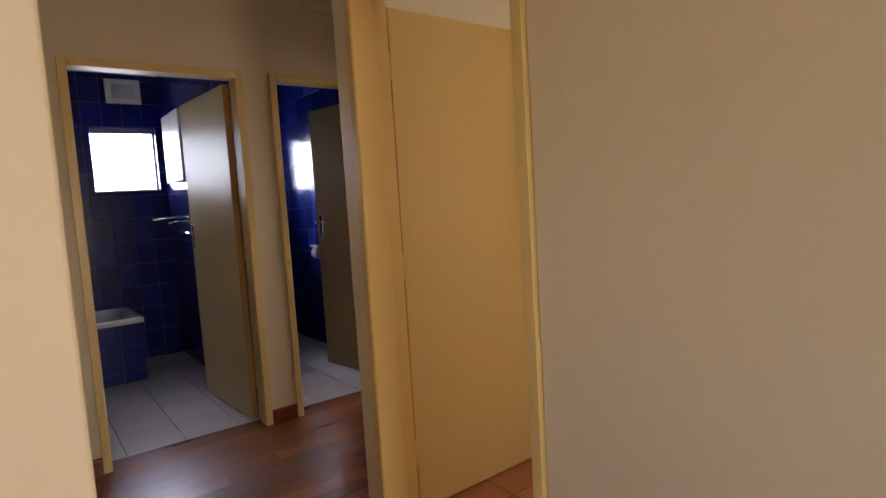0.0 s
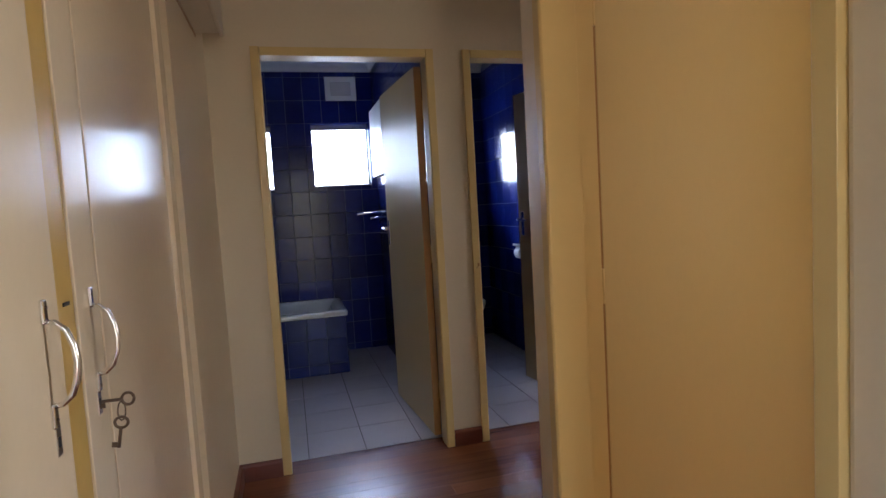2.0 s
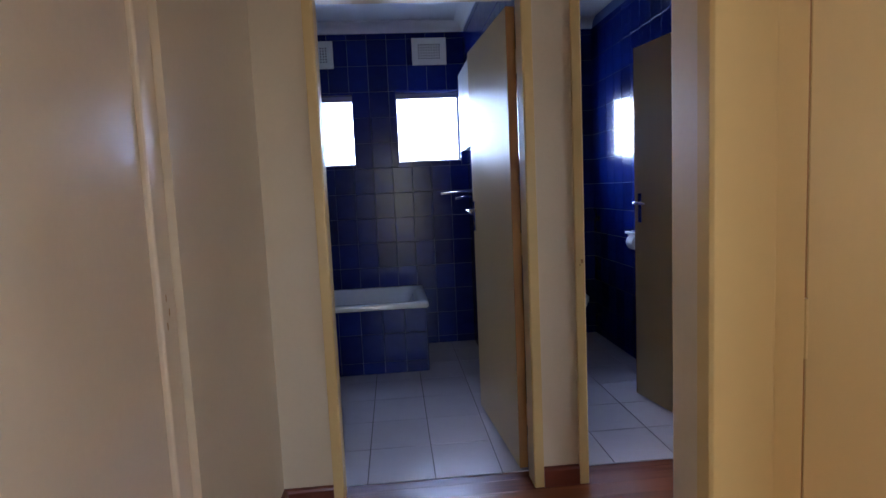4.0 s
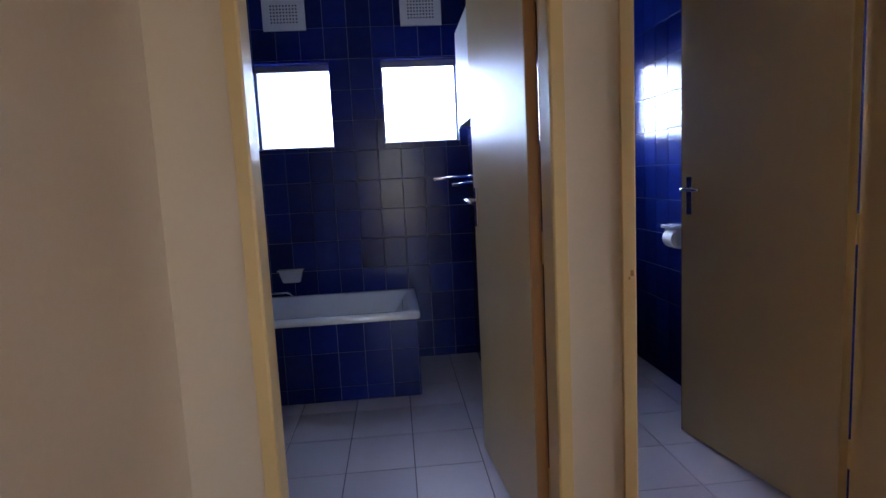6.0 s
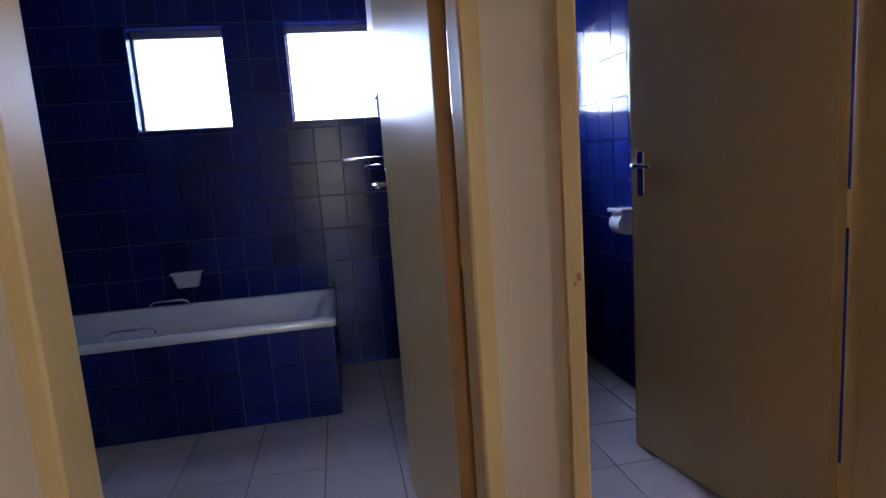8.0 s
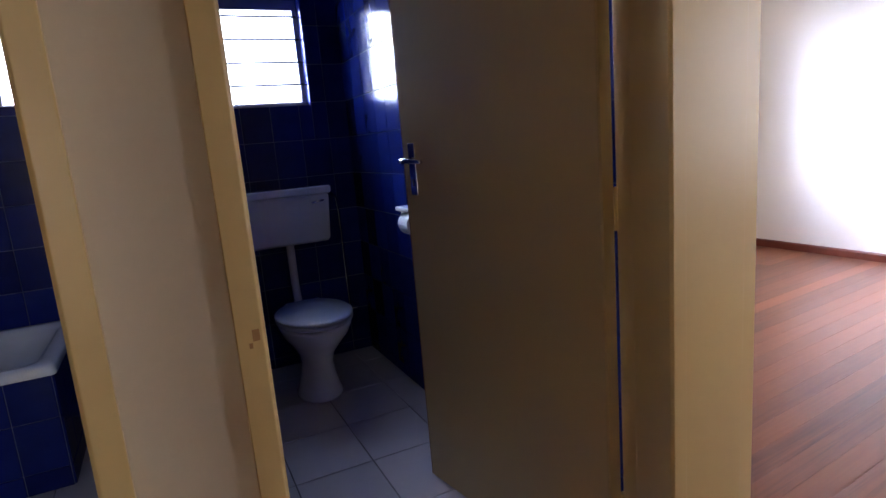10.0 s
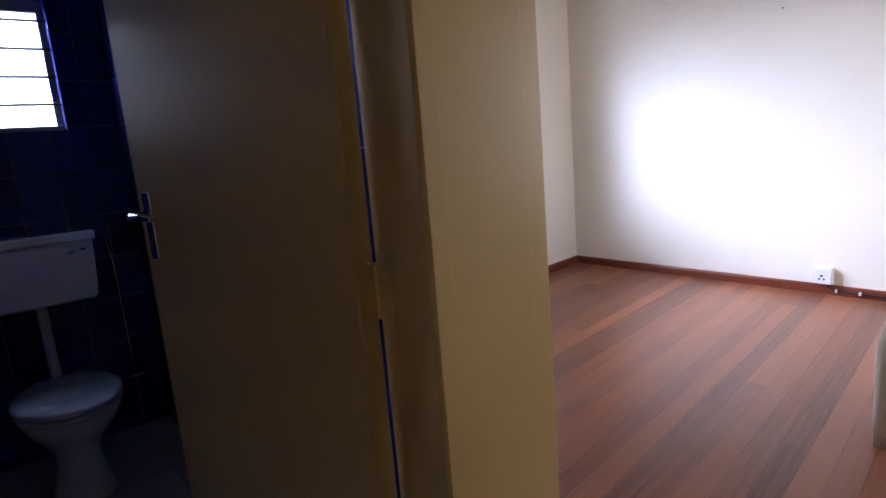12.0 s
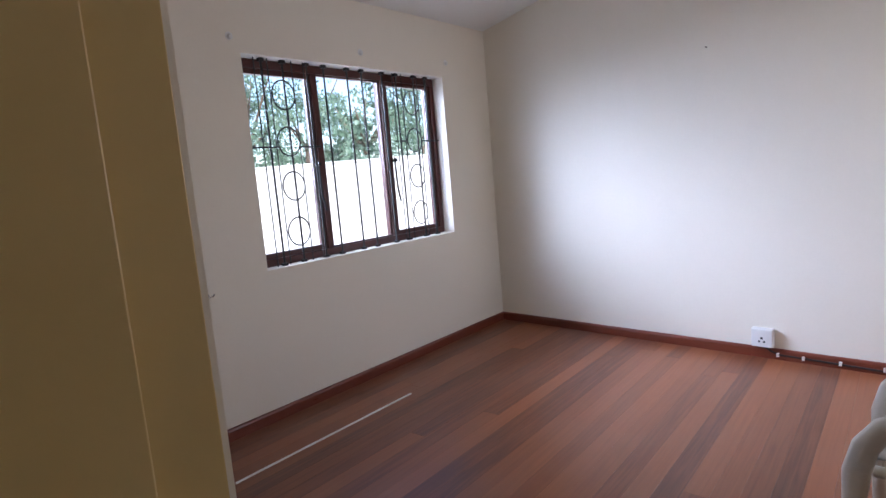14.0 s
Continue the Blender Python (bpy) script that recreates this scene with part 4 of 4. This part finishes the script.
def plastic_chair():
    """A moulded garden armchair. Local x runs from the front legs to the back, y across; near side at y = 0."""
    ob = thing("garden_chair", "worn white moulded plastic garden armchair", "chair", at=(5.665, 3.445, 0), rz=-90)
    W, D = 0.54, 0.52
    def slab(points, w, t):
        bm = bmesh.new()
        rows = []
        for (x, y, z), (nx, nz), (wx, wy) in points:
            rows.append([bm.verts.new((x + a * wx * w + b * nx * t, y + a * wy * w, z + b * nz * t)) for a, b in ((-0.5, -0.5), (0.5, -0.5), (0.5, 0.5), (-0.5, 0.5))])
        for a, b in zip(rows, rows[1:]):
            for k in range(4):
                bm.faces.new((a[k], a[(k + 1) % 4], b[(k + 1) % 4], b[k]))
        bm.faces.new(rows[0][::-1])
        bm.faces.new(rows[-1])
        bmesh.ops.recalc_face_normals(bm, faces=bm.faces)
        return bm
    bm = bmesh.new()
    n = 8
    grid = []
    for i in range(n + 1):
        u = i / n
        grid.append([bm.verts.new((0.04 + u * 0.51, -0.05 - v / n * (W - 0.10), 0.425 - 0.035 * math.sin(math.pi * u) - 0.02 * u + 0.03 * abs(2 * v / n - 1) ** 2 - (0.02 if i == 0 else 0))) for v in range(n + 1)])
    for i in range(n):
        for v in range(n):
            bm.faces.new((grid[i][v], grid[i][v + 1], grid[i + 1][v + 1], grid[i + 1][v]))
    bmesh.ops.solidify(bm, geom=bm.faces[:], thickness=0.012)
    part("seat", bm, CHAIRPL, ob, smooth=True)
    part("seat_apron", box(0.03, 0.05, -W + 0.06, -0.06, 0.375, 0.415), CHAIRPL, ob, bevel=0.006)
    for y, s in ((-0.02, 1), (-W + 0.02, -1)):
        leg = [((0.0, y + s * 0.02, 0.0), 0.020), ((-0.004, y + s * 0.015, 0.15), 0.024), ((0.0, y + s * 0.008, 0.29), 0.029), ((0.006, y, 0.40), 0.036), ((0.026, y, 0.48), 0.035), ((0.066, y, 0.545), 0.030), ((0.125, y, 0.585), 0.025), ((0.20, y, 0.603), 0.023), ((0.34, y, 0.615), 0.024), ((0.46, y, 0.63), 0.022), ((0.56, y - s * 0.01, 0.66), 0.019)]
        bm = tube([p for p, r in leg], [r for p, r in leg], 12)
        bmesh.ops.scale(bm, vec=(1, 0.5, 1), space=Matrix.Translation((0, -y, 0)), verts=bm.verts)
        part("arm_leg", bm, CHAIRPL, ob, "front leg flowing into the armrest", smooth=True)
        back = [((0.64, y + s * 0.02, 0.0), 0.020), ((0.60, y + s * 0.01, 0.20), 0.023), ((0.56, y, 0.40), 0.027), ((0.575, y - s * 0.01, 0.60), 0.024), ((0.61, y - s * 0.03, 0.80), 0.020)]
        part("back_leg", tube([p for p, r in back], [r for p, r in back], 10), CHAIRPL, ob, smooth=True)
        part("seat_rail", tube([(0.03, y - s * 0.02, 0.405), (0.25, y - s * 0.025, 0.40), (0.56, y - s * 0.02, 0.395)], 0.018, 8), CHAIRPL, ob, smooth=True)
    for k in range(2, 7):
        y = -0.07 - k * (W - 0.14) / 6
        part("back_slat", tube([(0.545, y, 0.40), (0.57, y, 0.55), (0.60, y, 0.70), (0.62, y, 0.83)], [0.014, 0.016, 0.016, 0.014], 6), CHAIRPL, ob, smooth=True)
    part("top_rail", tube([(0.61, -0.03, 0.79), (0.625, -0.12, 0.845), (0.635, -W / 2, 0.865), (0.625, -W + 0.12, 0.845), (0.61, -W + 0.03, 0.79)], 0.022, 10), CHAIRPL, ob, smooth=True)
    return ob


plastic_chair()
plug = thing("power_plug", "black power plug with a thin lead on the chair seat", "plug", at=(5.30, 3.21, 0.405))
part("body", box(-0.022, 0.022, -0.018, 0.018, 0.0, 0.03), BLACK, plug, bevel=0.006)
part("lead", tube([(-0.02, 0.0, 0.014), (-0.05, 0.02, 0.02), (-0.09, 0.02, 0.012), (-0.12, -0.02, 0.006), (-0.11, -0.07, 0.006)], 0.003, 6), BLACK, plug, smooth=True)
crate = thing("storage_tray", "dark red tray in a clear lid under the chair", "tray", at=(5.94, 3.22, 0))
part("tray", box(-0.13, 0.13, -0.16, 0.16, 0.004, 0.075), DARKWOOD, crate, bevel=0.008)
part("rim", box(-0.15, 0.15, -0.18, 0.18, 0.0, 0.012), CHAIRPL, crate, bevel=0.004)
part("lid", box(-0.12, 0.12, -0.15, 0.15, 0.076, 0.12), PLASTIC, crate, "pale plastic lid", bevel=0.01)

# ---- outside ----
setting("ground", box(-60, 90, OUT + 0.002, 400, -0.40, -0.25), OUTGROUND, "pale sunlit paving outside the windows", "ground")


gw = thing("garden_wall", "pale sunlit plastered garden wall across the paving", "garden wall", at=(15.5, 21.2, -0.25), rz=-35)
part("wall", box(-30, 30, -0.11, 0.11, 0.0, 2.36), OUTGROUND, gw)
part("coping", box(-30, 30, -0.15, 0.15, 2.361, 2.42), OUTGROUND, gw, bevel=0.01)


def tree(x, y, height, spread, seed):
    rng = random.Random(seed)
    ob = thing("tree", "broad green leafy tree beyond the paving", "tree", group="garden trees", at=(x, y, -0.25))
    limbs = [((0, 0, 0), (0.1 * rng.uniform(-1, 1), 0.1 * rng.uniform(-1, 1), height * 0.32), 0.42, 0.30)]
    for k in range(7):
        a = k * math.tau / 7 + rng.uniform(-0.3, 0.3)
        r = spread * rng.uniform(0.45, 0.8)
        limbs.append((limbs[0][1], (r * math.cos(a), r * math.sin(a), height * rng.uniform(0.5, 0.9)), 0.2, 0.05))
    bm = bmesh.new()
    for p, q, r0, r1 in limbs:
        p, q = Vector(p), Vector(q)
        mid = p.lerp(q, 0.5) + Vector((rng.uniform(-0.2, 0.2), rng.uniform(-0.2, 0.2), rng.uniform(0, 0.3)))
        tube([p, mid, q], [r0, (r0 + r1) / 2, r1], 8, bm)
    part("trunk", bm, BARK, ob, "brown trunk and limbs", smooth=True)
    verts, faces = [], []
    clumps = [(rng.uniform(-1, 1), rng.uniform(-1, 1), rng.uniform(0.03, 1.0)) for _ in range(80)]
    clumps = [(a * spread, b * spread, c * height) for a, b, c in clumps if a * a + b * b < 1.0 - 4 * max(0.0, c - 0.55) ** 2]
    for cx, cy, cz in clumps:
        rr = spread * rng.uniform(0.16, 0.30)
        for _ in range(110):
            d = Vector((rng.gauss(0, 1), rng.gauss(0, 1), rng.gauss(0, 0.8))).normalized() * rr * rng.uniform(0.5, 1.05)
            c = Vector((cx, cy, cz)) + d
            q = Euler((rng.uniform(0, 6.3), rng.uniform(0, 6.3), rng.uniform(0, 6.3))).to_matrix()
            s = rng.uniform(0.14, 0.34)
            i = len(verts)
            verts += [c + q @ Vector(v) for v in ((-s, 0, 0), (0, -s * 0.5, 0.02), (s, 0, 0), (0, s * 0.5, 0.02))]
            faces.append((i, i + 1, i + 2, i + 3))
    me = bpy.data.meshes.new("crown")
    me.from_pydata([tuple(v) for v in verts], [], faces)
    me.materials.append(FOLIAGE)
    crown = new("crown", me)
    crown.parent = ob
    tagged(crown, "dense green leaves in uneven clumps", kind="stuff")
    return ob


for k in range(11):
    a = radians(16 + k * 5.6)
    d = (62, 74, 66, 80)[k % 4]
    tree(3 + d * math.sin(a), 3 + d * math.cos(a), (15, 18, 16.5, 20)[k % 4], (6.2, 7.0, 6.6, 7.6)[k % 4], 10 + k)


# ---- pieces: boards and tiles ----
def boards(parent, x0, x1, y0, y1, width, seed, skip=None, turn=Matrix(), start=None, mat=PLANK):
    """Floorboards along x with staggered ends."""
    rng = random.Random(seed)
    y = y0
    while y < y1 - 0.01:
        top = min(y + width, y1)
        x = x0
        while x < x1 - 0.01:
            end = min(x1, x + rng.uniform(2.6, 4.5)) if x > x0 else min(x1, x0 + rng.uniform(1.6, 5.0))
            if x1 - end < 0.35:
                end = x1
            first = x
            if start is not None:
                first = max(x, start + 0.02 + (BY1 - y) * -0.0923 + 0.0)
            for r in minus([(first, end, y, top)], skip) if skip else [(first, end, y, top)]:
                if r[1] - r[0] > 0.05:
                    lay("board", parent, r, turn @ Matrix.Translation((0, 0, -0.012)), 0.012, 0.0004, mat, 0.0005)
            x = end
        y = top


def tiling(parent, m, a0, a1, b0, b1, ta, tb, ja, jb, holes, mat, depth, gap, name="tile", chamfer=0.0012):
    """Tiles over a rectangle of the plane m; ja and jb are places of one joint in each direction."""
    i0, k0 = math.floor((a0 - ja) / ta), math.floor((b0 - jb) / tb)
    i = i0
    while ja + i * ta < a1:
        k = k0
        while jb + k * tb < b1:
            rects = [(max(a0, ja + i * ta), min(a1, ja + (i + 1) * ta), max(b0, jb + k * tb), min(b1, jb + (k + 1) * tb))]
            for h in holes:
                rects = minus(rects, h)
            for r in rects:
                lay(name, parent, r, m, depth, chamfer, mat, gap)
            k += 1
        i += 1


PLANKW = 0.096
boards(floor_passage, -0.9, BEDL + 0.12, 0.6, ENDB - 0.01, PLANKW, 3, (RIGHTB - 0.04, BEDL + 0.2, 0.0, PIER - 0.1), mat=POLISHED)
boards(floor_bedroom, BEDL + 0.05, BX1 + 0.1, 2.40, BY1, PLANKW, 4, None, SKEW, 3.462)
link_mesh("threshold_board", box(BEDL + 0.12, 3.50, 2.70, 3.60, -0.012, 0.003), PLANK, floor_bedroom)
link_mesh("boards_behind", box(-0.9, RIGHT, -2.5, 0.6, -0.012, -0.002), POLISHED, floor_passage)
link_mesh("boards_side", box(BEDR, BX1, BY0, 2.70, -0.014, -0.004), PLANK, floor_bedroom)

tiling(floor_bath, Matrix.Translation((0, 0, -0.006)), BATHL, BATHR, ENDB - 0.008, BACK, 0.304, 0.345, 1.39, 4.085, ((1.27, 1.2705, 0, 0.1),), FLOORTILE, 0.006, 0.004, "floor_tile")
tiling(floor_bath, Matrix.Translation((0, 0, -0.006)), TOIL, TOIR, ENDB - 0.008, BACK, 0.304, 0.345, 2.52, 4.085, (), FLOORTILE, 0.006, 0.004, "floor_tile")
tiling(floor_tile, Matrix.Translation((0, 0, -0.005)), RIGHTB - 0.04, 4.2, 0.6, PIER - 0.066, 0.33, 0.33, 2.62, 2.02, (), TERRA, 0.005, 0.008, "floor_tile")

TW, TH = 0.157, 0.203
def upright(origin, along):
    """The frame of a wall's face: its first axis runs along, its second up, its third out of the wall."""
    a, u = Vector(along), Vector((0, 0, 1))
    o = a.cross(u)
    m = Matrix((a, u, o)).transposed().to_4x4()
    m.translation = origin
    return m


FACE = 0.008
tiling(wall_back, upright((0, BACK, 0), (1, 0, 0)), BATHL, BATHR, 0, CH - 0.08, TW, TH, 1.265, 0.465, (W1, W2), BLUE, FACE, 0.004)
tiling(wall_back, upright((0, BACK, 0), (1, 0, 0)), TOIL, TOIR, 0, CH - 0.08, TW, TH, 2.83, 0.465, (W3,), BLUE, FACE, 0.004)
tiling(wall_mid, upright((BATHR, 0, 0), (0, -1, 0)), -BACK, -ENDB, 0, CH - 0.08, TW, TH, -BACK, 0.465, (), BLUE, FACE, 0.004)
tiling(wall_toilet, upright((TOIR, 0, 0), (0, -1, 0)), -BACK, -ENDB, 0, CH - 0.08, TW, TH, -BACK, 0.465, (), BLUE, FACE, 0.004)
tiling(wall_mid, upright((TOIL, 0, 0), (0, 1, 0)), ENDB, BACK, 0, CH - 0.08, TW, TH, BACK, 0.465, (), BLUE, FACE, 0.004)
tx0, tx1, ty0, ty1, ttop = TUB
front = [o for o in tub.children if o.name.startswith("surround_front")][0]
tiling(front, upright((0, ty0 + 0.024, 0), (1, 0, 0)), tx0, tx1 - 0.022, 0, ttop - 0.044, 0.154, 0.205, tx1 - 0.022, 0.085, (), BLUE, FACE, 0.004)
endp = [o for o in tub.children if o.name.startswith("surround_end")][0]
tiling(endp, upright((tx1 - 0.0225, 0, 0), (0, 1, 0)), ty0 + 0.024, ty1, 0, ttop - 0.044, 0.154, 0.205, ty0 + 0.024, 0.085, (), BLUE, FACE, 0.004)
